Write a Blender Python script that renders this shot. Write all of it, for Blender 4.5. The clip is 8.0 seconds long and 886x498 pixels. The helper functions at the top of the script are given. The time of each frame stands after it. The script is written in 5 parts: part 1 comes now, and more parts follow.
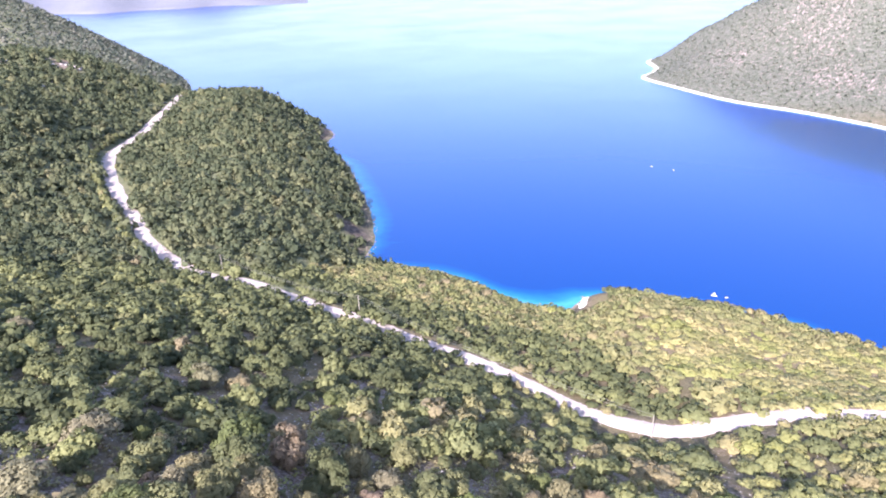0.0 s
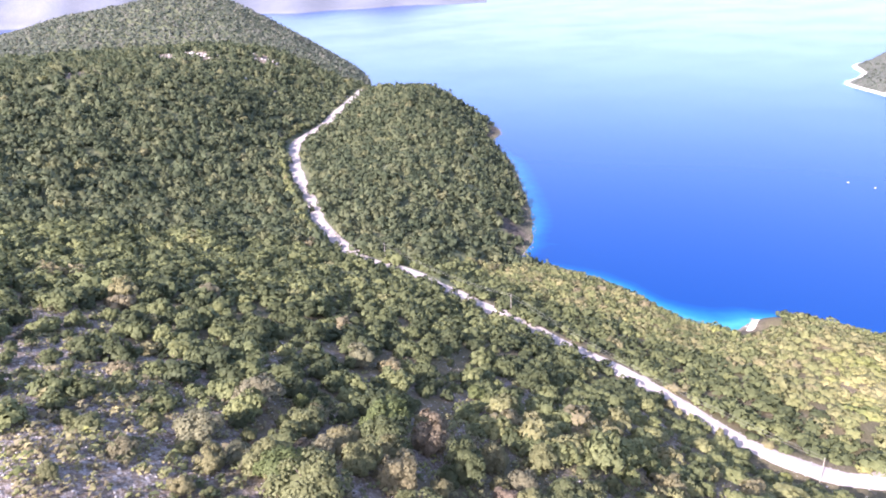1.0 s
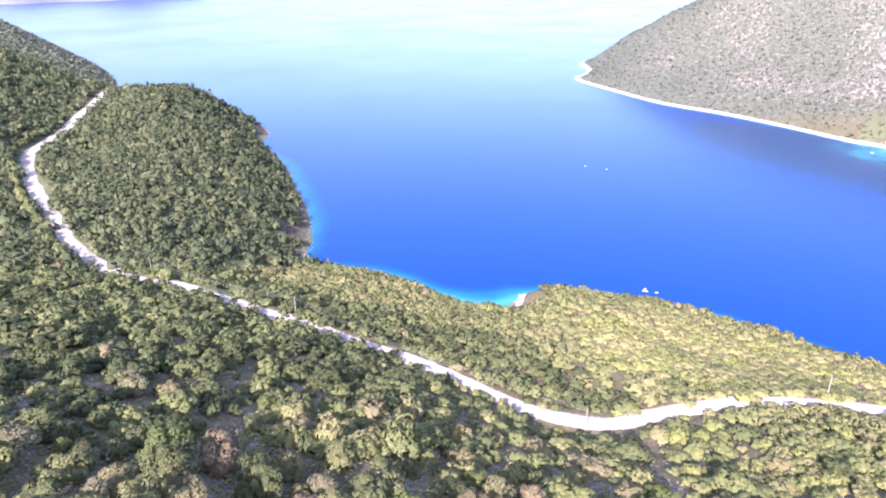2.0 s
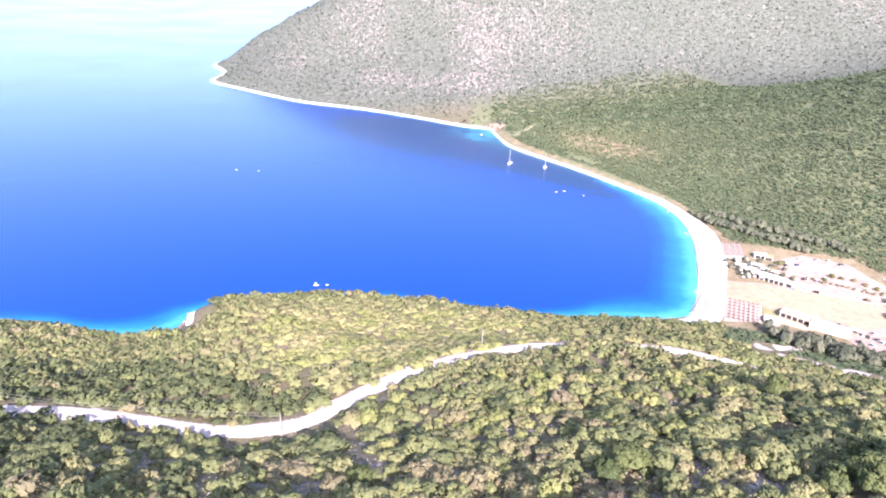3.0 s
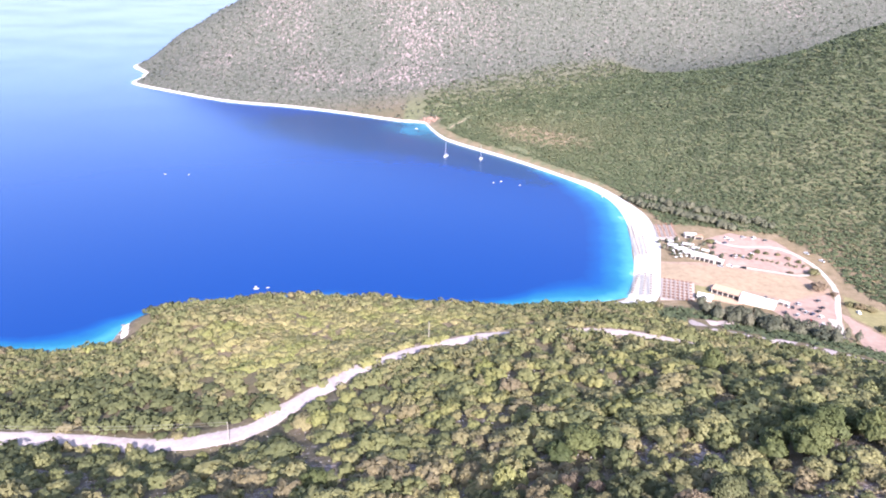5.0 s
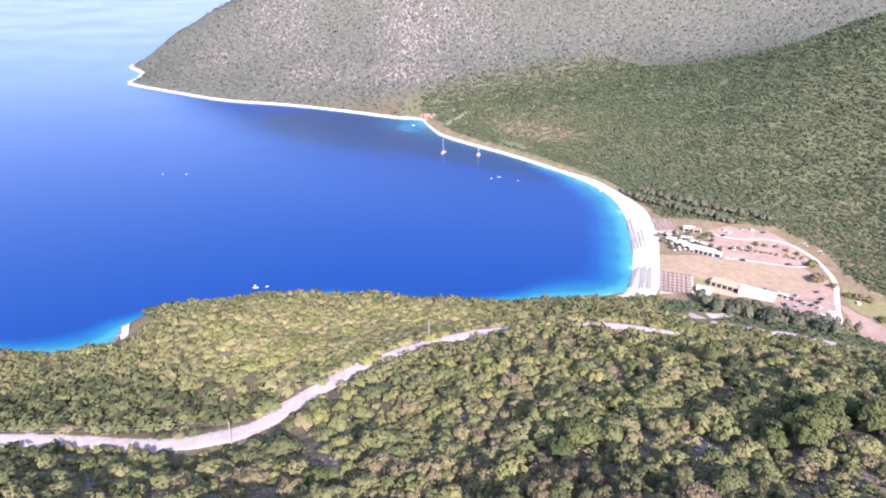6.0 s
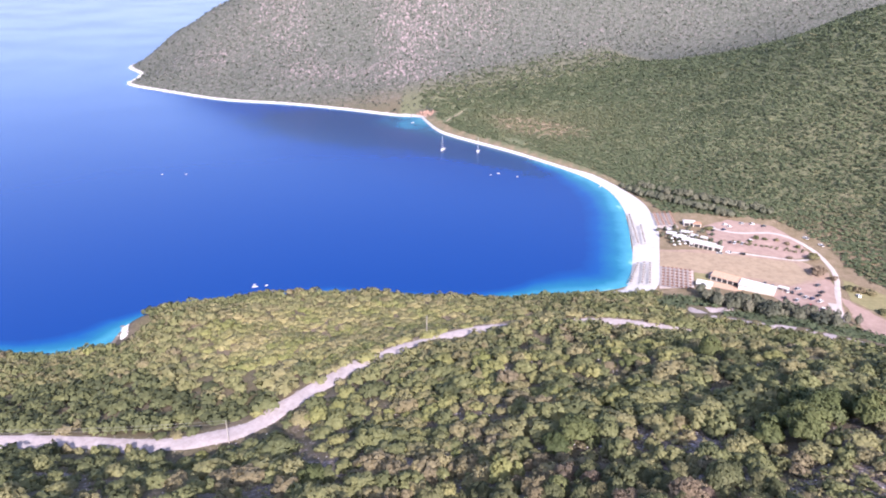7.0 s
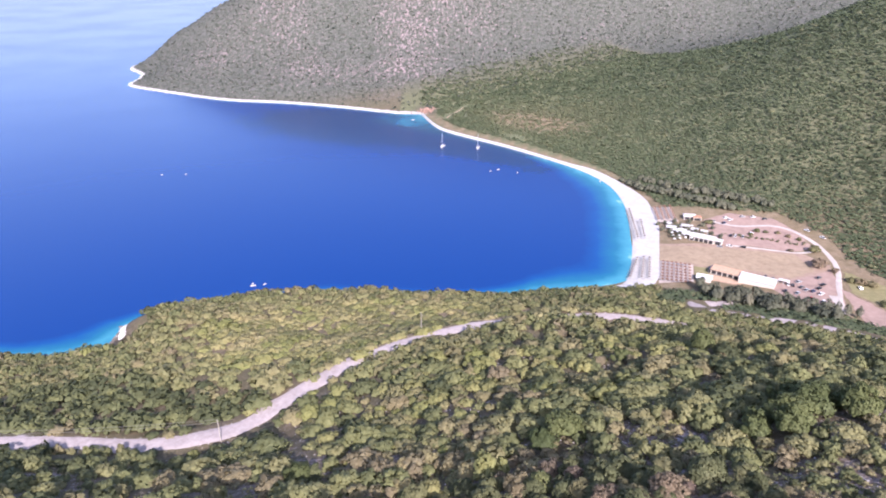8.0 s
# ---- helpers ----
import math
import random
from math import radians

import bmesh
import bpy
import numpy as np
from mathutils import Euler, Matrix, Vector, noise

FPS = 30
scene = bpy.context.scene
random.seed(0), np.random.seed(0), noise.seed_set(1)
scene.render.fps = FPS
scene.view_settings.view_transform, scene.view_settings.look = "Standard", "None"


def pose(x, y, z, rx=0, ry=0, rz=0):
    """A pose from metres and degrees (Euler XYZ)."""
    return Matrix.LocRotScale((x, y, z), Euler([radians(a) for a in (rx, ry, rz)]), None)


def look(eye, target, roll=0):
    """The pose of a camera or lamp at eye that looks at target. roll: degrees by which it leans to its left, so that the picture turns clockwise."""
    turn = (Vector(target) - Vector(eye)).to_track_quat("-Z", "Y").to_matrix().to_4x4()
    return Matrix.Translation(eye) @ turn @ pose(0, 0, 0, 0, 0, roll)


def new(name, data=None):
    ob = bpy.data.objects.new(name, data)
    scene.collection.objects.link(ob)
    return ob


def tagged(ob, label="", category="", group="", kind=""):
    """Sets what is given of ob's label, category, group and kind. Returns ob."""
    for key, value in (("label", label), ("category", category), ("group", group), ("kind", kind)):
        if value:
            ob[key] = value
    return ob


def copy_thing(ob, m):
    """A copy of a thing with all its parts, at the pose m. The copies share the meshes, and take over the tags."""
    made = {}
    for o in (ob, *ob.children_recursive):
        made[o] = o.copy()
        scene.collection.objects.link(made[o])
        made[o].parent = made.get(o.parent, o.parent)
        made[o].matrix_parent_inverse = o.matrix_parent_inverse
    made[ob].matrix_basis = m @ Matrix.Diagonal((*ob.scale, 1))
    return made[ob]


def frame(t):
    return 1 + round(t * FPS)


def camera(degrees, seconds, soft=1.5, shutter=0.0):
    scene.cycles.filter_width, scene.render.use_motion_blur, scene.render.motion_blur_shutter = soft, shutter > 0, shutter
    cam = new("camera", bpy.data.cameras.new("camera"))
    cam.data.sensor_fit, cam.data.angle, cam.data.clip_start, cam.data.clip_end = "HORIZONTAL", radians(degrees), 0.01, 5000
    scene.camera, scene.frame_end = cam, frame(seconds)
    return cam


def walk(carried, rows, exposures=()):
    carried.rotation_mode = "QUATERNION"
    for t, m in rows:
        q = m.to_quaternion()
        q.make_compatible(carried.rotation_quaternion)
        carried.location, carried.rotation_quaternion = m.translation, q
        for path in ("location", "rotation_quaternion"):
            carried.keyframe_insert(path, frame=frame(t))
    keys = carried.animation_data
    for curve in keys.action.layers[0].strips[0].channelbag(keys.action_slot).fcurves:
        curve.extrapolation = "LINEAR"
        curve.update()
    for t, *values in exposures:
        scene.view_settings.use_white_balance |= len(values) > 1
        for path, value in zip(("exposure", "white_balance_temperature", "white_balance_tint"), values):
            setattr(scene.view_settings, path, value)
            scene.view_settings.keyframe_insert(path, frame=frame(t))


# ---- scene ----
cam = camera(67.4, 8.0, soft=1.9)
PATH = [
    (0, (-2.4, -0.6, 199.9), (-3.624, 0.766, 199.103), -2.0),
    (0.5, (-2.2, -0.5, 199.95), (-3.644, 0.639, 199.163), -2.85),
    (1, (-1.9, -0.3, 200.0), (-3.437, 0.714, 199.22), -3.1),
    (1.2, (-1.8, -0.25, 200.0), (-3.319, 0.791, 199.218), -2.85),
    (2.3, (-1.5, 0.3, 200.0), (-2.307, 1.945, 199.198), 0.7),
    (2.5, (-1.55, 0.5, 199.95), (-2.163, 2.229, 199.153), 1.3),
    (3, (-2.0, 1.2, 199.8), (-2.175, 3.032, 199.017), 2.6),
    (3.5, (-2.55, 1.35, 199.85), (-2.586, 3.191, 199.07), 2.7),
    (4, (-2.75, 1.4, 199.87), (-2.762, 3.24, 199.086), 2.5),
    (4.5, (-2.81, 1.25, 199.944), (-2.812, 3.088, 199.156), 2.2),
    (6, (-2.793, 1.225, 199.874), (-2.784, 3.057, 199.072), 1.1),
    (6.5, (-2.204, 1.278, 199.878), (-2.196, 3.108, 199.072), 0.9),
    (7, (-0.614, 1.737, 199.561), (-0.612, 3.566, 198.751), 0.4),
    (7.5, (1.735, 2.153, 199.122), (1.726, 3.98, 198.308), -0.1),
    (8, (4.459, 2.756, 198.571), (4.444, 4.582, 197.754), -0.5),
]
EXPOSURES = [(0.0, 1.65, 6060, 24), (1.2, 1.64, 6070, 25), (2.5, 1.76, 5990, 24), (4.0, 1.55, 6010, 23), (6.0, 1.16, 5980, 26), (8.0, 0.88, 5950, 28)]
walk(cam, [(t, look(eye, target, roll)) for t, eye, target, roll in PATH], EXPOSURES)

# ---- world and sun ----
SUN_AZ, SUN_EL = radians(163), radians(35)      # counted from +y towards +x
world = bpy.data.worlds.new("sky")
scene.world = world
world.use_nodes = True
wn = world.node_tree.nodes
sky = wn.new("ShaderNodeTexSky")
sky.sky_type, sky.sun_disc = "NISHITA", False
sky.sun_elevation, sky.sun_rotation = SUN_EL, SUN_AZ
sky.air_density, sky.dust_density, sky.ozone_density = 1.0, 2.0, 1.0
wn["Background"].inputs["Strength"].default_value = 0.15
world.node_tree.links.new(sky.outputs["Color"], wn["Background"].inputs["Color"])
sun = new("sun", bpy.data.lights.new("sun", "SUN"))
sun.data.energy, sun.data.angle, sun.data.color = 4.7, radians(0.6), (1.0, 0.94, 0.85)
toward = Vector((math.sin(SUN_AZ) * math.cos(SUN_EL), math.cos(SUN_AZ) * math.cos(SUN_EL), math.sin(SUN_EL)))
sun.matrix_world = look(toward * 500, (0, 0, 0))


# ---- plan of the land: lines of known height ----
def catmull(points, step):
    """A smooth line through the points, sampled about every step metres."""
    p = np.array(points, float)
    p = np.vstack([2 * p[0] - p[1], p, 2 * p[-1] - p[-2]])
    out = []
    for a, b, c, d in zip(p, p[1:], p[2:], p[3:]):
        n = max(1, int(np.linalg.norm((c - b)[:2]) / step))
        for k in range(n):
            t = k / n
            out.append(0.5 * (2 * b + (c - a) * t + (2 * a - 5 * b + 4 * c - d) * t * t + (3 * b - a - 3 * c + d) * t ** 3))
    out.append(p[-2])
    return np.array(out)


COAST_WEST = [(-2350, -250), (-2330, 120), (-2250, 450), (-2000, 690), (-1600, 740), (-1350, 690), (-1165, 620), (-1080, 540), (-960, 480),
              (-860, 500), (-760, 560), (-668, 537), (-633, 495), (-548, 454), (-464, 399), (-405, 357), (-358, 315),
              (-340, 290), (-292, 300), (-235, 305), (-186, 313), (-185, 336), (-150, 362), (-80, 378), (0, 372), (70, 380)]
COAST_BEACH = [(122, 394), (139, 446), (148, 490), (155, 534), (155, 579), (145, 616), (124, 653), (72, 718), (10, 784),
               (-11, 819), (-31, 888)]
COAST_NORTH = [(-65, 893), (-147, 934), (-234, 967), (-324, 990), (-430, 1050), (-523, 1116), (-535, 1180), (-555, 1235),
               (-599, 1294), (-590, 1400), (-400, 1750), (0, 2050), (700, 2350), (1600, 2600)]
ROAD = [(-781, 401, 60), (-755, 378, 58), (-648, 286, 55), (-589, 228, 55), (-504, 192, 55), (-418, 166, 55), (-361, 151, 55),
        (-306, 147, 55), (-275, 157, 55), (-226, 163, 55), (-182, 169, 54), (-137, 174.5, 53), (-95, 174.5, 52), (-68, 182.5, 52),
        (-55, 197, 52), (-34, 221, 52), (-8, 239, 52), (19, 250, 52), (65, 259, 51), (98, 257, 49)]
ROAD_DOWN = [(98, 257, 49), (135, 250, 44), (180, 254, 35), (212, 275, 26), (192, 304, 19.5), (172, 316, 16.5), (153, 331, 12.5), (148, 346, 9.5),
             (161, 348, 8), (178, 353, 6)]
HEIGHTS = {
    "slope under the camera": [(-90, -30, 149), (0, 0, 139), (60, 20, 144), (140, 20, 154)],
    "slope lower": [(-60, 75, 108), (4, 118, 93), (47, 115, 105), (55, 81, 119), (120, 110, 114)],
    "slope right": [(110, 170, 92), (150, 200, 70), (200, 225, 50), (260, 200, 60)],
    "back of the camera": [(-400, -350, 170), (0, -350, 230), (400, -300, 260), (600, 0, 220)],
    "gully west": [(-80, 5, 139), (-140, 15, 125), (-215, 30, 108), (-330, 70, 80), (-430, 95, 66)],
    "west hill foot": [(-480, 130, 66), (-560, 150, 82), (-650, 190, 100)],
    "west hill": [(-700, 16, 132), (-829, 187, 122), (-855, 281, 117), (-880, 356, 95)],
    "west hill back": [(-1100, 150, 90), (-1100, 350, 70)],
    "west mountain": [(-1370, 600, 52), (-1520, 560, 110), (-1673, 515, 158), (-1693, 444, 170), (-1824, 312, 126),
                      (-1834, 244, 138), (-1870, 150, 120), (-1880, 66, 97), (-1880, -60, 70)],
    "peninsula": [(-560, 330, 62), (-640, 400, 67), (-705, 462, 58)],
    "peninsula south": [(-330, 215, 40), (-420, 260, 52)],
    "cove slope": [(-280, 235, 26), (-200, 235, 28), (-140, 240, 33)],
    "seaward hill": [(-137, 301, 31), (-112, 302, 24.5), (-86, 303, 20.5), (-34, 307, 21.5), (26, 300, 26), (64, 306, 30), (101, 312, 30)],
    "bank above the road": [(22, 236, 57.5), (40, 243, 59.5), (54, 246, 56.5)],
    "seaward edge": [(-126, 346, 9.5), (-101, 352, 11), (-76, 360, 7.5), (-41, 357, 10.5), (-6, 355, 10.5)],
    "rocky point": [(-152, 273, 24), (-170, 298, 9), (-163, 318, 6)],
    "flat": [(180, 468, 3.5), (230, 450, 4), (200, 400, 3.5), (250, 360, 5), (262, 300, 9)],
    "flat north": [(194, 515, 4), (235, 508, 5), (268, 490, 6)],
    "valley": [(200, 640, 7), (150, 720, 7), (90, 810, 8), (60, 890, 12)],
    "spur foot": [(300, 520, 16), (325, 460, 12), (335, 400, 12), (340, 320, 16)],
    "spur": [(300, 1020, 52), (384, 925, 81), (431, 848, 112), (470, 770, 148), (600, 600, 190), (700, 400, 200)],
    "behind spur": [(470, 1130, 75), (640, 1020, 105), (900, 900, 150)],
    "north mountain": [(-541, 1345, 44), (-449, 1431, 96), (-391, 1500, 119), (-250, 1560, 170), (0, 1650, 240),
                       (300, 1700, 300), (700, 1750, 330), (1300, 1800, 340)],
    "north mountain face": [(-350, 1180, 48), (-150, 1150, 62), (60, 1120, 62), (250, 1200, 90)],
    "east": [(1200, 300, 260), (1300, 900, 230), (900, -300, 280)],
    "south west": [(-900, -300, 140), (-1500, -250, 70), (-2150, -300, 35)],
}
SEABED = [(-2300, 1000, -40), (-1500, 1100, -40), (-900, 800, -40), (-500, 700, -40), (-200, 600, -35), (0, 560, -25),
          (-200, 450, -25), (-300, 900, -35), (-900, 1400, -40), (-500, 2000, -40), (300, 2500, -40)]

coast_line = catmull(COAST_WEST + COAST_BEACH + COAST_NORTH, 7)
road_line = catmull(ROAD + ROAD_DOWN[1:], 8)


def offset(line, d):
    """The line moved d metres to its right hand."""
    t = np.gradient(line[:, :2], axis=0)
    t /= np.linalg.norm(t, axis=1)[:, None]
    return line[:, :2] + d * np.stack([t[:, 1], -t[:, 0]], 1)


def with_z(xy, z):
    return np.column_stack([xy, np.broadcast_to(z, len(xy))])


west = catmull(COAST_WEST, 30)
beach = catmull([COAST_WEST[-1]] + COAST_BEACH + [COAST_NORTH[0]], 25)
north = catmull(COAST_NORTH, 35)
controls = [with_z(west, 0), with_z(beach, 0), with_z(north, 0),
            with_z(offset(west, 13)[2:-2], 9.5), with_z(offset(north, 14)[1:-2], 4.0), with_z(offset(beach, 22)[2:-2], 2.4),
            with_z(offset(west, -16), -6.0), with_z(offset(north, -16), -4.0), with_z(offset(beach, -25), -3.0),
            catmull(ROAD, 22), catmull(ROAD_DOWN, 18), np.array(SEABED, float)]
controls += [catmull(v, 60) for v in HEIGHTS.values()]
controls = np.vstack(controls)


def kernel(r2):
    return 0.5 * r2 * np.log(r2 + 1e-9)


def thin_plate(c, soft=0.02):
    """A smooth sheet through the points c, as a function of x and y."""
    p, n = c[:, :2] / 300, len(c)
    r2 = ((p[:, None] - p[None]) ** 2).sum(2)
    q = np.column_stack([np.ones(n), p])
    a = np.zeros((n + 3, n + 3))
    a[:n, :n], a[:n, n:], a[n:, :n] = kernel(r2) + soft * 0.02 * np.eye(n), q, q.T
    w = np.linalg.solve(a, np.concatenate([c[:, 2], np.zeros(3)]))

    def f(x, y):
        x, y = np.asarray(x, float) / 300, np.asarray(y, float) / 300
        out = w[n] + w[n + 1] * x + w[n + 2] * y
        for k in range(n):
            out = out + w[k] * kernel((x - p[k, 0]) ** 2 + (y - p[k, 1]) ** 2)
        return out
    return f


plate = thin_plate(controls)


def far_from(line, x, y):
    """Distance in plan from a sampled line, and the nearest sample."""
    best, which = np.full(np.shape(x), 1e9), np.zeros(np.shape(x), int)
    for k, p in enumerate(line):
        d = (x - p[0]) ** 2 + (y - p[1]) ** 2
        near = d < best
        best[near], which[near] = d[near], k
    return np.sqrt(best), which


def waves(x, y, size, seed):
    """A smooth uneven field of about -1 to 1, made of a few crossed swells."""
    r = np.random.RandomState(seed)
    out = np.zeros(np.shape(x))
    for k in range(9):
        a, s, ph = r.uniform(0, 6.283), size * r.uniform(0.6, 1.6), r.uniform(0, 6.283)
        out = out + np.sin((x * np.cos(a) + y * np.sin(a)) * 6.283 / s + ph)
    return out / 4.0


def spaced(lo, hi, fine_lo, fine_hi, fine, coarse):
    """Grid lines, fine in the middle stretch and coarser outside."""
    mid = list(np.arange(fine_lo, fine_hi, fine))
    left, right, s = [], [], fine
    v = fine_lo
    while v > lo:
        s = min(coarse, s * 1.06)
        v -= s
        left.append(v)
    v, s = mid[-1], fine
    while v < hi:
        s = min(coarse, s * 1.06)
        v += s
        right.append(v)
    return np.array(left[::-1] + mid + right)


gx = spaced(-2700, 1500, -800, 330, 4.5, 22)
gy = spaced(-420, 2100, -20, 560, 4.5, 18)
GX, GY = np.meshgrid(gx, gy)
GZ = plate(GX, GY)
road_d, road_k = far_from(road_line, GX, GY)
bed = np.clip(1 - (road_d - 5.5) / 5.0, 0, 1)
GZ = GZ + waves(GX, GY, 45, 3) * 1.6 * np.clip(GZ / 25, 0, 1) * (1 - bed)
for dip, (cx, cy, rx, ry) in ((4.5, (-64, 167, 34, 16)), (2.6, (98, 240, 32, 20)), (2.0, (-180, 275, 36, 22))):
    GZ = GZ - dip * np.clip(1.4 * (1 - np.hypot((GX - cx) / rx, (GY - cy) / ry)), 0, 1)
GZ = np.where(bed > 0, GZ * (1 - bed) + road_line[road_k][..., 2] * bed, GZ)


def height(x, y):
    """The ground's height by the grid."""
    x, y = np.atleast_1d(x).astype(float), np.atleast_1d(y).astype(float)
    i = np.clip(np.searchsorted(gx, x) - 1, 0, len(gx) - 2)
    j = np.clip(np.searchsorted(gy, y) - 1, 0, len(gy) - 2)
    u, v = (x - gx[i]) / (gx[i + 1] - gx[i]), (y - gy[j]) / (gy[j + 1] - gy[j])
    return (GZ[j, i] * (1 - u) + GZ[j, i + 1] * u) * (1 - v) + (GZ[j + 1, i] * (1 - u) + GZ[j + 1, i + 1] * u) * v


def sheet(name, X, Y, Z, material, uvs=None):
    """A grid mesh."""
    ny, nx = X.shape
    me = bpy.data.meshes.new(name)
    k = np.arange(ny * nx).reshape(ny, nx)
    f = np.stack([k[:-1, :-1], k[:-1, 1:], k[1:, 1:], k[1:, :-1]], -1).reshape(-1, 4)
    me.from_pydata(np.stack([X, Y, Z], -1).reshape(-1, 3).tolist(), [], f.tolist())
    me.polygons.foreach_set("use_smooth", np.ones(len(f), bool))
    me.materials.append(material)
    return new(name, me)


# ---- materials ----
def nodes_of(name):
    m = bpy.data.materials.new(name)
    m.use_nodes = True
    t = m.node_tree
    return m, t, t.nodes["Principled BSDF"]


def add(t, kind, **values):
    """A node, with input values set by name."""
    n = t.nodes.new("ShaderNode" + kind)
    for k, v in values.items():
        n.inputs[k.replace("_", " ")].default_value = v
    return n


def noise_of(t, scale, detail=4.0, rough=0.6, coord="Object"):
    c = t.nodes.new("ShaderNodeTexCoord")
    n = add(t, "TexNoise", Scale=scale, Detail=detail, Roughness=rough)
    t.links.new(c.outputs[coord], n.inputs["Vector"])
    return n.outputs["Fac"]


def place_of(t):
    return t.nodes.new("ShaderNodeNewGeometry").outputs["Position"]


def world_noise(t, scale, detail=4.0, rough=0.6):
    n = add(t, "TexNoise", Scale=scale, Detail=detail, Roughness=rough)
    t.links.new(place_of(t), n.inputs["Vector"])
    return n.outputs["Fac"]


def ramp(t, fac, stops, interpolation="LINEAR"):
    r = t.nodes.new("ShaderNodeValToRGB")
    r.color_ramp.interpolation = interpolation
    e = r.color_ramp.elements
    while len(e) < len(stops):
        e.new(0.5)
    for k, (p, c) in zip(e, stops):
        k.position, k.color = p, (*c, 1) if len(c) == 3 else c
    t.links.new(fac, r.inputs["Fac"])
    return r.outputs["Color"]


def grey(v):
    return (v, v, v)


def mix(t, fac, a, b, blend="MIX"):
    m = t.nodes.new("ShaderNodeMix")
    m.data_type, m.blend_type = "RGBA", blend
    for sock, v in ((m.inputs["Factor"], fac), (m.inputs[6], a), (m.inputs[7], b)):
        if isinstance(v, (int, float)):
            sock.default_value = v
        elif isinstance(v, tuple):
            sock.default_value = (*v, 1)
        else:
            t.links.new(v, sock)
    return m.outputs[2]


def maths(t, op, a, b=0.0):
    m = t.nodes.new("ShaderNodeMath")
    m.operation = op
    for sock, v in zip(m.inputs, (a, b)):
        if isinstance(v, (int, float)):
            sock.default_value = v
        else:
            t.links.new(v, sock)
    return m.outputs[0]


def attribute(t, name):
    a = t.nodes.new("ShaderNodeAttribute")
    a.attribute_name = name
    return a.outputs["Fac"]


def bumped(t, b, fac, strength, distance):
    n = add(t, "Bump", Strength=strength, Distance=distance)
    t.links.new(fac, n.inputs["Height"])
    t.links.new(n.outputs["Normal"], b.inputs["Normal"])


def plain(name, colour, rough=0.7, metal=0.0, vary=0.15, scale=2.0):
    """A surface of one colour with slight uneven wear."""
    m, t, b = nodes_of(name)
    lo, hi = [tuple(min(1, c * k) for c in colour) for k in (1 - vary, 1 + vary)]
    n = noise_of(t, scale)
    t.links.new(ramp(t, n, [(0.3, lo), (0.7, hi)]), b.inputs["Base Color"])
    b.inputs["Roughness"].default_value, b.inputs["Metallic"].default_value = rough, metal
    return m


# the last stops are raised to carry the sun's hot-spot on the seaward hill
LEAF = [(0.00, (0.102, 0.116, 0.058)), (0.20, (0.182, 0.197, 0.091)), (0.38, (0.266, 0.273, 0.120)), (0.52, (0.329, 0.300, 0.149)),
        (0.64, (0.314, 0.267, 0.150)), (0.76, (0.284, 0.237, 0.151)), (0.86, (0.295, 0.309, 0.109)), (1.00, (0.440, 0.378, 0.190))]


def leaf_material(name, single=False, colours=LEAF):
    """Foliage: one hue a plant, with shaded leaf gaps and highlights painted into it as clumpy noise."""
    m, t, b = nodes_of(name)
    shade = t.nodes.new("ShaderNodeObjectInfo").outputs["Random"] if single else attribute(t, "tint")
    c = ramp(t, shade, colours)
    # noise that paints dark gaps and bright highlights between leaves
    leafy = ramp(t, world_noise(t, 4.6 if single else 3.4, 6.0, 0.82), [(0.34, grey(0.68)), (0.52, grey(1.0)), (0.68, grey(1.34))])
    c = mix(t, 1.0, c, leafy, "MULTIPLY")
    isl = t.nodes.new("ShaderNodeNewGeometry").outputs["Random Per Island"]
    c = mix(t, 1.0, c, ramp(t, isl, [(0, grey(0.88)), (1, grey(1.12))]), "MULTIPLY")
    t.links.new(c, b.inputs["Base Color"])
    b.inputs["Roughness"].default_value = 0.62
    b.inputs["Specular IOR Level"].default_value = 0.2
    # leaves let part of the light through
    thin = t.nodes.new("ShaderNodeBsdfTranslucent")
    t.links.new(c, thin.inputs["Color"])
    both = t.nodes.new("ShaderNodeMixShader")
    both.inputs[0].default_value = 0.36
    t.links.new(b.outputs[0], both.inputs[1])
    t.links.new(thin.outputs[0], both.inputs[2])
    t.links.new(both.outputs[0], t.nodes["Material Output"].inputs["Surface"])
    return m


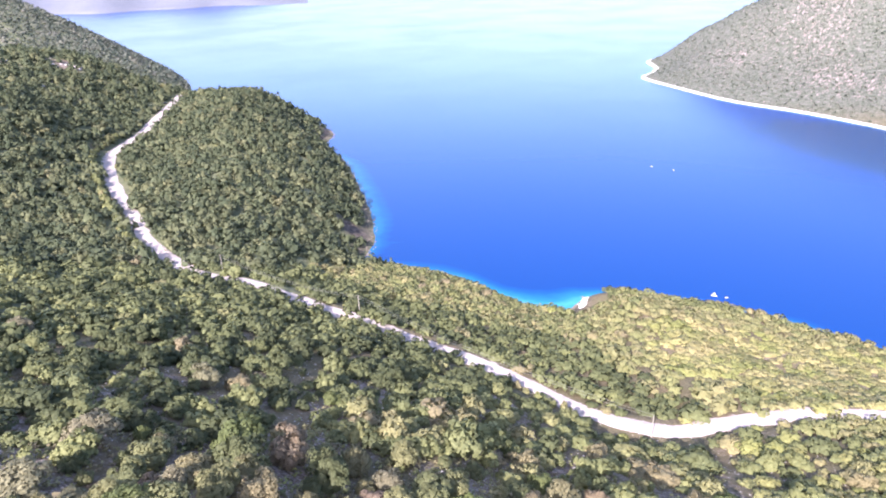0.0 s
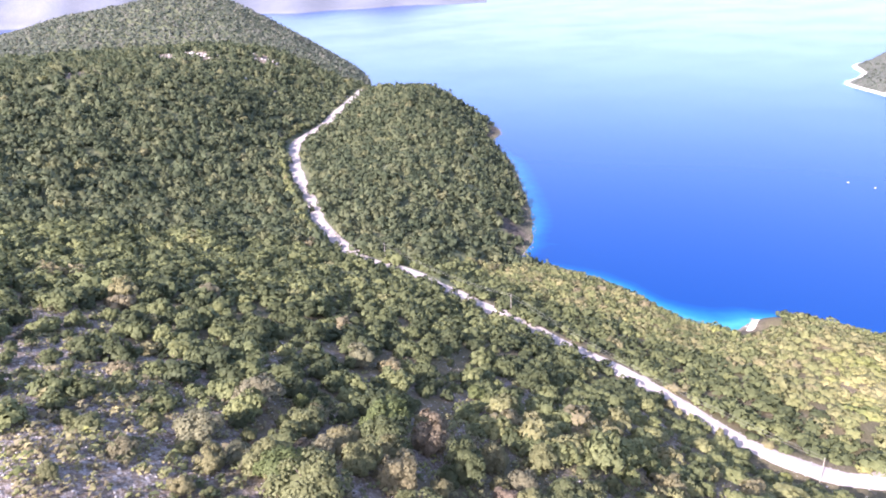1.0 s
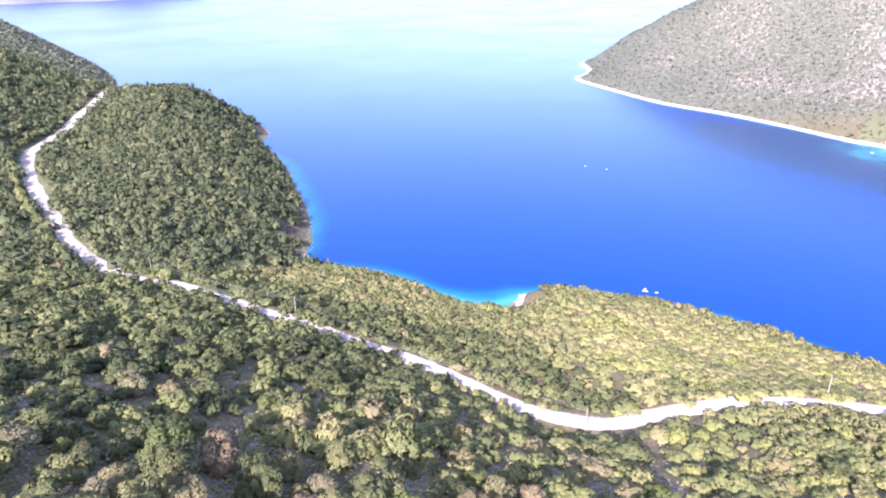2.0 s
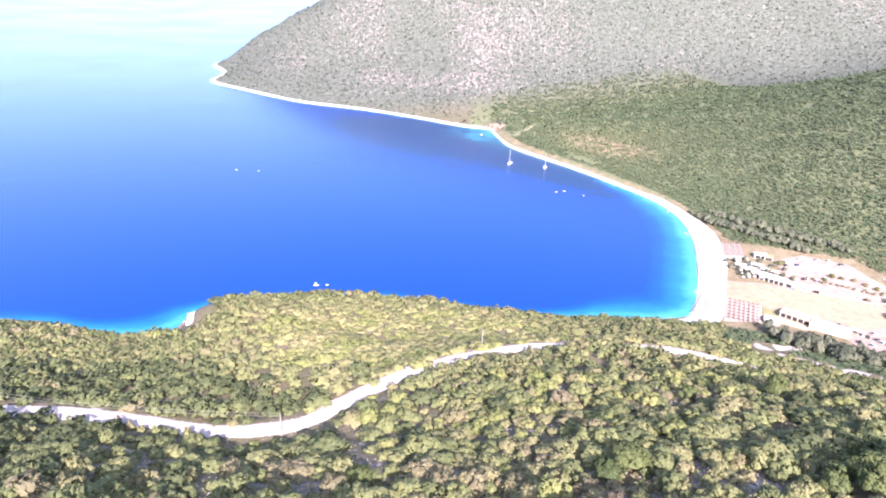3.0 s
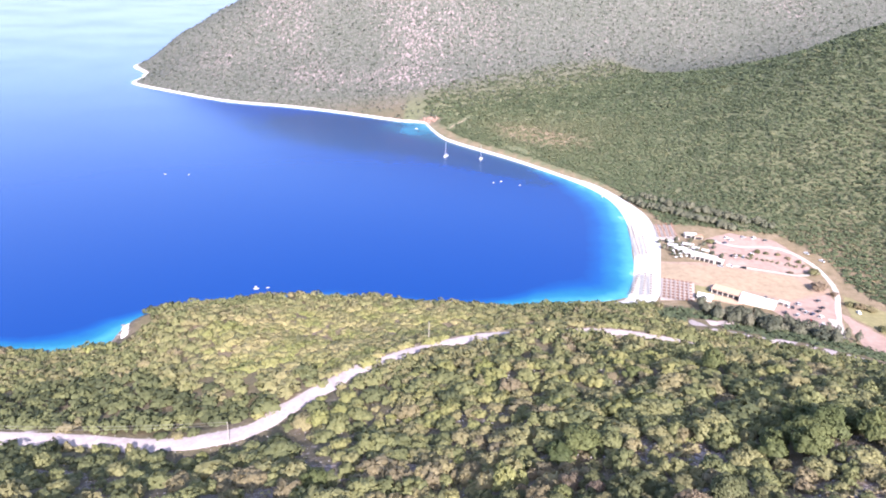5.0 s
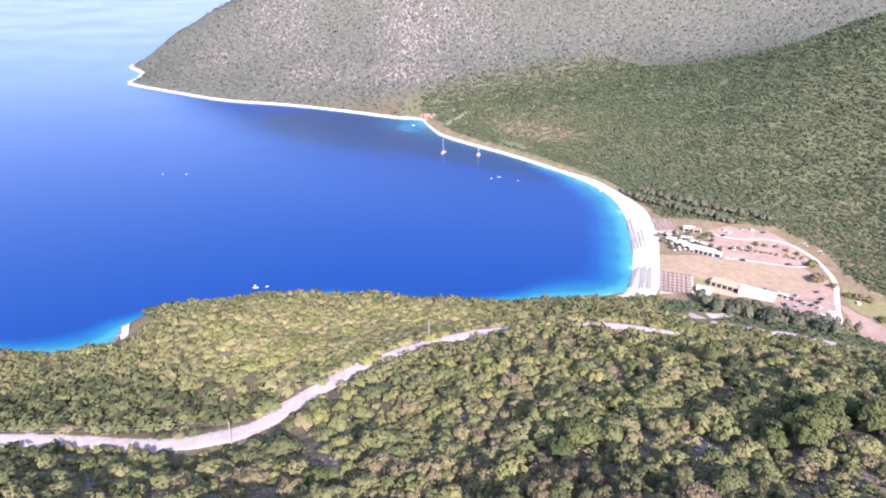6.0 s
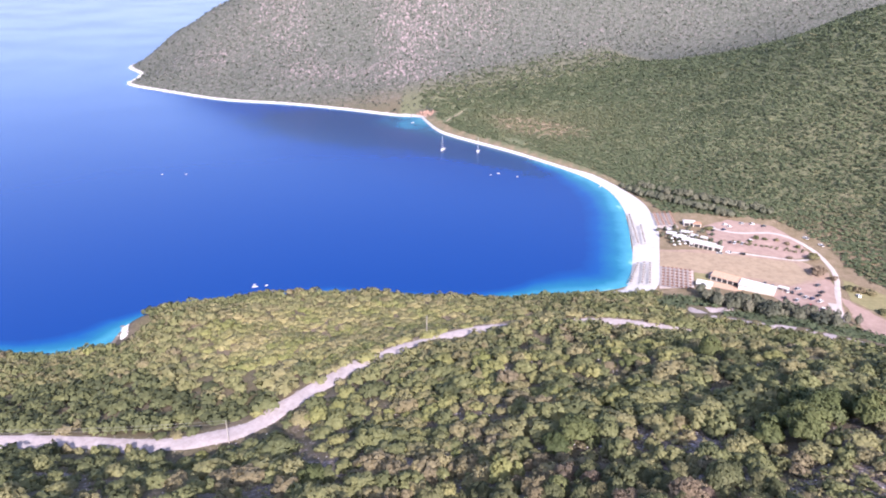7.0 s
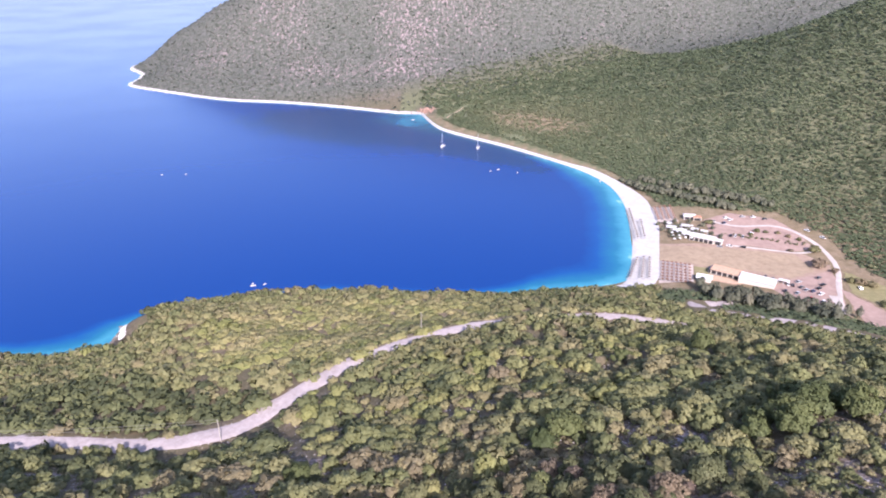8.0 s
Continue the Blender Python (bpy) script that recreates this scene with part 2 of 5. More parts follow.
def ground_material():
    """Dry soil, grass, scattered limestone; pale stone at the water's edge where the shore attribute says so."""
    m, t, b = nodes_of("ground")
    soil = ramp(t, world_noise(t, 0.09, 6.0), [(0.3, (0.100, 0.088, 0.048)), (0.5, (0.150, 0.120, 0.074)), (0.7, (0.190, 0.145, 0.100))])
    grass = ramp(t, world_noise(t, 1.6, 6.0, 0.75), [(0.32, (0.050, 0.052, 0.026)), (0.52, (0.135, 0.118, 0.066)), (0.7, (0.230, 0.185, 0.130))])
    c = mix(t, ramp(t, world_noise(t, 0.05, 4.0), [(0.4, grey(0)), (0.6, grey(1))]), soil, grass)
    # pale stony earth in the open places
    gravel = ramp(t, world_noise(t, 1.0, 6.0, 0.8), [(0.38, (0.105, 0.082, 0.052)), (0.5, (0.215, 0.165, 0.132)), (0.62, (0.41, 0.342, 0.322))])
    c = mix(t, ramp(t, maths(t, "ADD", attribute(t, "rock"), maths(t, "MULTIPLY", maths(t, "SUBTRACT", world_noise(t, 0.2, 5.0), 0.5), 1.2)), [(0.12, grey(0)), (0.45, grey(1))]), c, gravel)
    # limestone showing through
    stone = ramp(t, world_noise(t, 1.4, 5.0, 0.7), [(0.3, (0.20, 0.175, 0.175)), (0.6, (0.46, 0.42, 0.42))])
    speck = world_noise(t, 0.95, 6.0, 0.78)
    amount = maths(t, "ADD", speck, maths(t, "MULTIPLY", attribute(t, "rock"), 0.19))
    c = mix(t, ramp(t, amount, [(0.66, grey(0)), (0.72, grey(1))]), c, stone)
    # far face: grey-green scrub with streaks of bare rock running down it
    scrub = ramp(t, world_noise(t, 0.16, 6.0, 0.75), [(0.34, (0.060, 0.072, 0.049)), (0.5, (0.111, 0.117, 0.094)), (0.66, (0.165, 0.156, 0.142))])
    bush = ramp(t, world_noise(t, 0.42, 4.0, 0.7), [(0.42, grey(0.62)), (0.6, grey(1.25))])
    c = mix(t, attribute(t, "scrub"), c, mix(t, 1.0, scrub, bush, "MULTIPLY"))
    flow = t.nodes.new("ShaderNodeVectorMath")
    flow.operation = "MULTIPLY"
    flow.inputs[1].default_value = (1.0, 0.38, 0.38)
    t.links.new(place_of(t), flow.inputs[0])
    vein = add(t, "TexNoise", Scale=0.27, Detail=7.0, Roughness=0.78, Distortion=0.4)
    t.links.new(flow.outputs[0], vein.inputs["Vector"])
    veins = maths(t, "ADD", vein.outputs["Fac"], maths(t, "MULTIPLY", attribute(t, "vein"), 0.10))
    c = mix(t, maths(t, "MULTIPLY", ramp(t, veins, [(0.605, grey(0)), (0.680, grey(1))]), attribute(t, "scrub")), c, (0.345, 0.262, 0.258))
    # green foot of the valley
    green = ramp(t, world_noise(t, 0.12, 5.0), [(0.35, (0.112, 0.130, 0.068)), (0.65, (0.165, 0.168, 0.094))])
    c = mix(t, attribute(t, "green"), c, green)
    # dry earth; also lightens the seaward hill where the sun's hot-spot is painted
    dry = ramp(t, world_noise(t, 0.15, 5.0), [(0.35, (0.195, 0.150, 0.086)), (0.65, (0.295, 0.224, 0.148))])
    c = mix(t, attribute(t, "dry"), c, dry)
    # shore stone and cliffs
    sep = t.nodes.new("ShaderNodeSeparateXYZ")
    t.links.new(place_of(t), sep.inputs[0])
    low = maths(t, "ADD", sep.outputs["Z"], maths(t, "MULTIPLY", world_noise(t, 0.25, 4.0), -2.0))
    edge = maths(t, "MULTIPLY", ramp(t, maths(t, "MULTIPLY", low, 0.1), [(0.05, grey(1)), (0.10, grey(0))]), attribute(t, "shore"))
    c = mix(t, edge, c, ramp(t, world_noise(t, 0.8, 5.0), [(0.3, (0.36, 0.33, 0.30)), (0.7, (0.60, 0.57, 0.53))]))
    cliff = ramp(t, world_noise(t, 0.3, 6.0, 0.7), [(0.35, (0.045, 0.036, 0.031)), (0.6, (0.150, 0.118, 0.099))])
    c = mix(t, attribute(t, "cliff"), c, cliff)
    t.links.new(c, b.inputs["Base Color"])
    b.inputs["Roughness"].default_value = 0.95
    b.inputs["Specular IOR Level"].default_value = 0.2
    bumped(t, b, world_noise(t, 0.45, 8.0, 0.7), 1.0, 0.9)
    return m


def water_material():
    m, t, b = nodes_of("sea water")
    d = maths(t, "ADD", attribute(t, "depth"), maths(t, "MULTIPLY", maths(t, "SUBTRACT", world_noise(t, 0.045, 5.0, 0.65), 0.5), 0.34))
    c = ramp(t, d, [(0.02, (0.32, 0.52, 0.49)), (0.10, (0.055, 0.28, 0.36)), (0.34, (0.010, 0.140, 0.245)), (0.70, (0.001, 0.060, 0.235)), (1.0, (0.0008, 0.036, 0.190))])
    # dark seabed growth, and the mountain's dark reflection painted into the water colour
    weed_and_reflection = ramp(t, maths(t, "ADD", attribute(t, "weed_and_reflection"), maths(t, "MULTIPLY", maths(t, "SUBTRACT", world_noise(t, 0.035, 5.0, 0.65), 0.5), 0.9)), [(0.3, grey(0)), (0.6, grey(0.8))])
    c = mix(t, weed_and_reflection, c, (0.005, 0.032, 0.100))
    t.links.new(c, b.inputs["Base Color"])
    b.inputs["IOR"].default_value = 1.33
    far = ramp(t, world_noise(t, 0.004, 3.0), [(0.4, grey(0.18)), (0.65, grey(0.215))])
    t.links.new(far, b.inputs["Roughness"])
    bumped(t, b, world_noise(t, 0.5, 5.0, 0.65), 0.05, 0.2)
    return m


def stone_material(name, lo, hi, scale=0.8):
    m, t, b = nodes_of(name)
    n = world_noise(t, scale, 6.0, 0.7)
    c = ramp(t, n, [(0.3, lo), (0.7, hi)])
    c = mix(t, 1.0, c, ramp(t, world_noise(t, 0.12, 4.0), [(0.3, grey(0.86)), (0.7, grey(1.08))]), "MULTIPLY")
    t.links.new(c, b.inputs["Base Color"])
    b.inputs["Roughness"].default_value = 0.95
    b.inputs["Specular IOR Level"].default_value = 0.2
    bumped(t, b, world_noise(t, scale * 4, 5.0), 0.6, 0.12)
    return m


GROUND, WATER = ground_material(), water_material()
OLIVE = leaf_material("olive leaves", True, [(0.0, (0.174, 0.186, 0.124)), (1.0, (0.248, 0.245, 0.168))])
DARKTREE = leaf_material("dark tree leaves", True, [(0.0, (0.118, 0.132, 0.094)), (0.6, (0.190, 0.196, 0.134)), (1.0, (0.270, 0.258, 0.178))])
GREENTREE = leaf_material("fresh green leaves", True, [(0.0, (0.109, 0.135, 0.056)), (1.0, (0.175, 0.195, 0.078))])
BROWNTREE = leaf_material("grey-brown leaves", True, [(0.0, (0.236, 0.226, 0.132)), (0.5, (0.256, 0.236, 0.146)), (1.0, (0.248, 0.223, 0.144))])
VALLEY = leaf_material("valley leaves", False, [(0.0, (0.092, 0.117, 0.064)), (0.35, (0.150, 0.182, 0.096)), (0.6, (0.208, 0.216, 0.116)), (1.0, (0.305, 0.281, 0.147))])
GREYSCRUB = leaf_material("grey scrub leaves", False, [(0.0, (0.079, 0.099, 0.073)), (0.5, (0.148, 0.161, 0.122)), (1.0, (0.231, 0.222, 0.182))])
WOODS = leaf_material("holm oak leaves", False, [(0.0, (0.080, 0.098, 0.056)), (0.15, (0.121, 0.139, 0.076)), (0.35, (0.180, 0.186, 0.098)), (0.6, (0.232, 0.215, 0.116)), (1.0, (0.262, 0.262, 0.115))])
SCRUB, FOLIAGE = leaf_material("maquis leaves"), leaf_material("tree leaves", True, [(0.0, (0.114, 0.127, 0.061)), (0.25, (0.169, 0.180, 0.087)), (0.5, (0.231, 0.228, 0.110)), (0.68, (0.288, 0.250, 0.136)), (0.80, (0.286, 0.224, 0.146)), (0.90, (0.257, 0.196, 0.148)), (1.0, (0.214, 0.244, 0.089))])
BARK = plain("bark", (0.11, 0.085, 0.065), 0.9, scale=6)
GRAVEL = stone_material("pale gravel", (0.325, 0.272, 0.256), (0.465, 0.402, 0.384), 0.6)
PEBBLE = stone_material("white pebbles", (0.43, 0.415, 0.395), (0.57, 0.55, 0.525), 0.5)
LIME = stone_material("limestone", (0.34, 0.305, 0.29), (0.60, 0.555, 0.54), 1.2)
BARKROCK = stone_material("dark cliff rock", (0.10, 0.08, 0.07), (0.26, 0.215, 0.185), 0.6)
REDROCK = stone_material("reddish rock", (0.20, 0.115, 0.085), (0.40, 0.27, 0.21), 0.4)
DRYGRASS = stone_material("dry grass", (0.275, 0.205, 0.135), (0.375, 0.290, 0.200), 0.25)
BARE = stone_material("bare pinkish earth", (0.29, 0.20, 0.165), (0.40, 0.29, 0.24), 0.2)
LAWN = stone_material("rough grass", (0.185, 0.175, 0.080), (0.285, 0.245, 0.130), 0.25)
EARTH = stone_material("dry trodden earth", (0.275, 0.195, 0.140), (0.375, 0.278, 0.212), 0.3)
TRACK = stone_material("pale track", (0.41, 0.36, 0.32), (0.54, 0.48, 0.43), 0.3)
DECK = stone_material("pale deck", (0.42, 0.345, 0.30), (0.54, 0.455, 0.40), 0.6)
WHITE = plain("white paint", (0.60, 0.58, 0.55), 0.6)
WALL = plain("light render", (0.62, 0.57, 0.50), 0.85)
TAN = plain("tan roof sheet", (0.50, 0.33, 0.22), 0.8, vary=0.2, scale=0.6)
TILE = plain("terracotta roof", (0.40, 0.21, 0.13), 0.8, vary=0.25, scale=1.5)
STRAW = plain("brown thatch", (0.16, 0.085, 0.055), 0.95, vary=0.3, scale=4)
STRAWG = plain("grey thatch", (0.14, 0.115, 0.10), 0.95, vary=0.3, scale=4)
WOOD = plain("weathered wood", (0.22, 0.16, 0.11), 0.8, vary=0.25, scale=5)
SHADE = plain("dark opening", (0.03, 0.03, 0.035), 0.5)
BLUEN = plain("blue screen", (0.03, 0.05, 0.13), 0.6)
GLASS = plain("dark glass", (0.02, 0.025, 0.03), 0.08)
RUBBER = plain("tyre rubber", (0.02, 0.02, 0.02), 0.9)
ALU = plain("aluminium mast", (0.70, 0.70, 0.70), 0.35, 0.6, 0.05)
CANVAS = plain("white canvas", (0.62, 0.61, 0.58), 0.85)
CABLE = plain("cable", (0.26, 0.26, 0.22), 0.6)
POLEWOOD = plain("silvered pole wood", (0.40, 0.36, 0.31), 0.85, vary=0.2, scale=4)
PAINTS = [plain("car paint " + n, c, 0.3, 0.0, 0.04) for n, c in
          (("white", (0.78, 0.78, 0.77)), ("black", (0.02, 0.02, 0.022)), ("silver", (0.42, 0.43, 0.44)), ("dark blue", (0.03, 0.05, 0.12)),
           ("red", (0.30, 0.03, 0.025)), ("grey", (0.12, 0.125, 0.13)))]


# ---- the setting: ground, water, roads, shore ----
FLAT = [(108, 376), (139, 446), (155, 534), (155, 579), (124, 653), (10, 784), (-31, 888), (-22, 893), (22, 800), (88, 722), (136, 662),
        (163, 622), (180, 560), (186, 522), (236, 512), (268, 498), (285, 452), (280, 404), (296, 362), (264, 312), (238, 322), (205, 345),
        (172, 366), (136, 378)]


def inside(poly, x, y):
    """Which of the points lie in the polygon."""
    p = np.array(poly, float)
    out = np.zeros(np.shape(x), bool)
    for (ax, ay), (bx, by) in zip(p, np.roll(p, -1, 0)):
        if ay == by:
            continue
        out ^= ((ay > y) != (by > y)) & (x < (bx - ax) * (y - ay) / (by - ay) + ax)
    return out


def blob(x, y, cx, cy, rx, ry, turn=0.0):
    """A soft patch: 1 in the middle, 0 outside."""
    c, s = math.cos(radians(turn)), math.sin(radians(turn))
    u, v = ((x - cx) * c + (y - cy) * s) / rx, (-(x - cx) * s + (y - cy) * c) / ry
    return np.clip(1.6 * (1 - np.sqrt(u * u + v * v)), 0, 1)


def give(ob, **fields):
    """Point attributes for the material."""
    for name, v in fields.items():
        a = ob.data.attributes.new(name, "FLOAT", "POINT")
        a.data.foreach_set("value", np.asarray(v, np.float32).ravel())


CLEARINGS = [(-108, -4, 50, 30, 0.85), (-168, 0, 46, 18, 0.6), (50, 114, 14, 9, 0.8), (62, 132, 12, 6, 0.7), (41, 135, 10, 5, 0.7), (68, 87, 14, 8, 0.8),
             (-121, 110, 22, 9, 0.9), (-112, 146, 14, 5, 0.8), (-92, 62, 14, 8, 0.6), (-66, 76, 16, 8, 0.5), (100, 106, 22, 10, 0.7), (-20, 86, 12, 8, 0.4), (22, 163, 9, 5, 0.5),
             (-815, 180, 32, 26, 0.6), (-828, 217, 30, 26, 0.6), (-827, 297, 20, 20, 0.6), (-690, 80, 40, 26, 0.5)]


def clearing(p):
    """How stony and open the ground is."""
    return np.maximum.reduce([k * blob(p[..., 0], p[..., 1], x, y, rx, ry) for x, y, rx, ry, k in CLEARINGS])


coast_d, coast_k = far_from(coast_line, GX, GY)
coast_xy = coast_line[coast_k]
CX, CY = coast_xy[..., 0], coast_xy[..., 1]
def CLIFFS(x, y):
    """Where the headland breaks off in bare rock."""
    return np.maximum.reduce([blob(x, y, -372, 312, 24, 16), blob(x, y, -655, 528, 34, 22), blob(x, y, -640, 500, 16, 12)])


north_side = (CY > 886) & (CX > -700)
def past_ridge(x, y):
    """1 behind the crest of the wooded spur, 0 before it."""
    return np.clip((((x - 300) * 250 + (y - 1020) * 170) / 302 - 12) / 25, 0, 1) * (y > 640)


land_face = np.clip((GY - 840) / 160, 0, 1) * (GX < 1500) * np.clip((GX * -0.4 + GY - 905) / 130, 0, 1)
land_face = np.maximum(land_face, past_ridge(GX, GY))
clear = clearing(np.stack([GX, GY], -1))

ground = tagged(sheet("ground", GX, GY, GZ, GROUND), "dry stony hillside ground falling to a bay", "ground", kind="structure")
cutting = np.where((GX < -470) & (road_d > 5) & (road_d < 15) & (GX * 0.8 + GY + 255 < 0), 1.0, 0.0)
near_by = np.clip(1 - (np.hypot(GX, GY) - 130) / 60, 0, 1)
give(ground, rock=np.maximum(np.maximum(clear, cutting), near_by * (0.26 + 0.22 * waves(GX, GY, 26, 9))) + 0.12 * waves(GX, GY, 70, 8), scrub=np.maximum(land_face, np.clip((-1000 - GX) / 150, 0, 1)),
     vein=np.clip(0.40 + 0.42 * waves(GX, GY * 0.5, 190, 21) + 0.35 * blob(GX, GY, -120, 1020, 230, 90) + 0.12 * blob(GX, GY, -60, 1330, 150, 260) + 0.10 * blob(GX, GY, -60, 1250, 260, 330) + 0.6 * blob(GX, GY, -230, 1040, 170, 90) - 0.35 * np.clip((GX - 20) / 180, 0, 1), -0.9, 1.1) * np.clip((GZ - 8) / 25, 0, 1) - np.where(GX < -800, 1.0, 0.0),
     green=np.maximum.reduce([np.clip((GY - 560) / 80, 0, 1) * (1 - land_face) * (GX > -60), 0.85 * np.clip((-200 - GX) / 60, 0, 1) * (GY < 700) * (clear < 0.2) * (cutting < 0.5), 0.8 * np.clip((GX - 300) / 40, 0, 1) * np.clip((GY - 300) / 40, 0, 1) * (1 - land_face), 0.8 * np.clip((GY - 480) / 40, 0, 1) * (GX > 150) * (1 - land_face) * ~inside(FLAT, GX, GY)]),
     # the blob at (5, 280) is a painted sun hot-spot, the rest dry ground
     dry=np.maximum.reduce([0.8 * inside(FLAT, GX, GY), 0.75 * blob(GX, GY, 5, 280, 140, 80), 0.9 * blob(GX, GY, 110, 800, 95, 40, -45), 0.6 * blob(GX, GY, 290, 430, 30, 60)]),
     shore=np.where(north_side, 1.0, blob(GX, GY, -181, 328, 6, 12)),
     cliff=np.where(north_side | (CX > 60), 0, np.maximum(np.clip(1.2 - coast_d / 14, 0, 1), np.clip(1.4 * CLIFFS(GX, GY), 0, 1))) * np.clip(GZ / 3, 0, 1) + 1.0 * blob(GX, GY, -24, 898, 24, 18) * np.clip(GZ / 2, 0, 1))

wx = spaced(-4950, 4950, -640, 210, 9, 300)
wy = spaced(-900, 4950, 280, 960, 9, 300)
WX, WY = np.meshgrid(wx, wy)
WX, WY = WX.clip(-4950, 4950), WY.clip(-900, 4950)
wd, wk = far_from(coast_line, WX, WY)
wc = coast_line[wk]
shelf = np.full(WX.shape, 12.0)
shelf = np.where(wc[..., 0] > 60, 36.0, shelf)                                   # beach
shelf = np.where((wc[..., 1] > 640) & (wc[..., 0] > -60), 20.0, shelf)
shelf = np.where((wc[..., 1] > 790) & (wc[..., 0] > -60), 44.0, shelf)           # bight by the red bank
shelf = np.where((wc[..., 0] < -178) & (wc[..., 0] > -222) & (wc[..., 1] < 340), 26.0, shelf)   # cove by the white rocks
shelf = np.where((wc[..., 0] < -245) & (wc[..., 0] > -300) & (wc[..., 1] < 340), 23.0, shelf)   # cove
shelf = np.where((wc[..., 0] < -375) & (wc[..., 0] > -560) & (wc[..., 1] < 460), 20.0, shelf)
for _ in range(6):
    shelf[1:-1, 1:-1] = (shelf[:-2, 1:-1] + shelf[2:, 1:-1] + shelf[1:-1, :-2] + shelf[1:-1, 2:]) / 4
depth = np.clip(wd / shelf, 0, 1.3)
depth = depth - 0.75 * blob(WX, WY, -345, 330, 16, 6, 10) * (wd < 60)
depth = np.where(wc[..., 0] < -345, np.maximum(depth, 0.42 + 0.45 * np.clip(wd / shelf, 0, 1.3)), depth)
depth = np.where(wc[..., 0] < -600, 1.0, depth)
depth = np.clip(depth - 0.12 * blob(WX, WY, -205, 326, 22, 15) - 0.15 * blob(WX, WY, -260, 314, 28, 13), 0.10, 1.3)
water = tagged(sheet("water", WX, WY, WX * 0, WATER), "clear deep blue sea with turquoise shallows", "sea", kind="structure")
bight = np.clip(1.3 * blob(WX, WY, -40, 838, 95, 42, -28), 0, 1)
depth = depth * (1 - 0.9 * bight) + 0.31 * 0.9 * bight
# blobs below the mountain paint its reflection; the band off the beach is seagrass
weed_and_reflection = 0.80 * blob(WX, WY, -90, 815, 280, 125, -25) + 0.75 * np.clip(1 - np.abs(wd - 30) / 24, 0, 1) * ((wc[..., 1] > 640) & (wc[..., 1] < 830) & (wc[..., 0] > -40)) + 0.8 * blob(WX, WY, -140, 855, 100, 45, -20) + 0.5 * blob(WX, WY, 55, 690, 50, 26, -45) + 0.4 * blob(WX, WY, 95, 625, 30, 18, -50)
for _ in range(5):
    weed_and_reflection[1:-1, 1:-1] = (weed_and_reflection[:-2, 1:-1] + weed_and_reflection[2:, 1:-1] + weed_and_reflection[1:-1, :-2] + weed_and_reflection[1:-1, 2:]) / 4
give(water, depth=depth, weed_and_reflection=weed_and_reflection * np.clip(1 - 0.5 * bight, 0, 1))


def strip(name, line, lo, hi, n, lift, material, label, category, ragged=0.0, drape=True, crown=0.0, seed=1):
    """A band along a line, from lo to hi metres to its right, laid on the ground with a thin edge turned down."""
    line = np.asarray(line, float)
    r = np.random.RandomState(seed)
    rows = []
    us = np.linspace(0, 1, n)
    wob = [np.convolve(r.uniform(-1, 1, len(line) + 4), np.ones(5) / 2.2, "valid") * ragged for _ in range(2)]
    t = np.gradient(line[:, :2], axis=0)
    t /= np.linalg.norm(t, axis=1)[:, None]
    nrm = np.stack([t[:, 1], -t[:, 0]], 1)
    for k, u in enumerate(us):
        d = lo + (hi - lo) * u + wob[0] * (1 - u) + wob[1] * u
        xy = line[:, :2] + nrm * d[:, None]
        z = height(xy[:, 0], xy[:, 1]) if drape else line[:, 2].copy()
        z = z + lift + crown * (1 - (2 * u - 1) ** 2)
        if k in (0, n - 1):
            z = z - lift - 0.25
        rows.append(np.column_stack([xy, z]))
    a = np.array(rows)
    return tagged(sheet(name, a[..., 0].T, a[..., 1].T, a[..., 2].T, material), label, category, kind="structure")


road_wide = catmull(ROAD + ROAD_DOWN[1:], 3)
wide = 1.1 + 0.28 * np.clip((10 - road_wide[:, 0]) / 40, 0, 1) + 0.15 * np.clip((-235 - road_wide[:, 0]) / 60, 0, 1) + 0.25 * np.clip((-380 - road_wide[:, 0]) / 60, 0, 1) + 0.4 * np.clip((-520 - road_wide[:, 0]) / 90, 0, 1)
strip("road", road_wide, -3.1 * wide, 3.4 * wide, 7, 0.14, GRAVEL, "pale gravel road curving round the hillside", "road", 0.5, False, 0.10)


def draped(name, poly, lift, material, label, category, step=6.0, wobble=0.8, seed=3):
    """A patch of ground cover with an uneven edge, laid on the ground."""
    r = np.random.RandomState(seed)
    p = np.array(poly, float)
    pts = []
    for a, b in zip(p, np.roll(p, -1, 0)):
        n = max(1, int(np.linalg.norm(b - a) / 3))
        pts += [a + (b - a) * k / n + r.uniform(-wobble, wobble, 2) for k in range(n)]
    bm = bmesh.new()
    f = bm.faces.new([bm.verts.new((x, y, 0)) for x, y in pts])
    lo, hi = np.min(pts, 0), np.max(pts, 0)
    for axis in (0, 1):
        for v in np.arange(lo[axis] + step, hi[axis], step):
            co, no = [0, 0, 0], [0, 0, 0]
            co[axis], no[axis] = v, 1
            bmesh.ops.bisect_plane(bm, geom=bm.verts[:] + bm.edges[:] + bm.faces[:], plane_co=co, plane_no=no)
    bmesh.ops.triangulate(bm, faces=bm.faces[:])
    for v in bm.verts:
        v.co.z = float(height(v.co.x, v.co.y)[0]) + lift
    if sum(f.normal.z for f in bm.faces) < 0:
        bmesh.ops.reverse_faces(bm, faces=bm.faces[:])
    me = bpy.data.meshes.new(name)
    bm.to_mesh(me)
    bm.free()
    me.materials.append(material)
    return tagged(new(name, me), label, category, kind="structure")


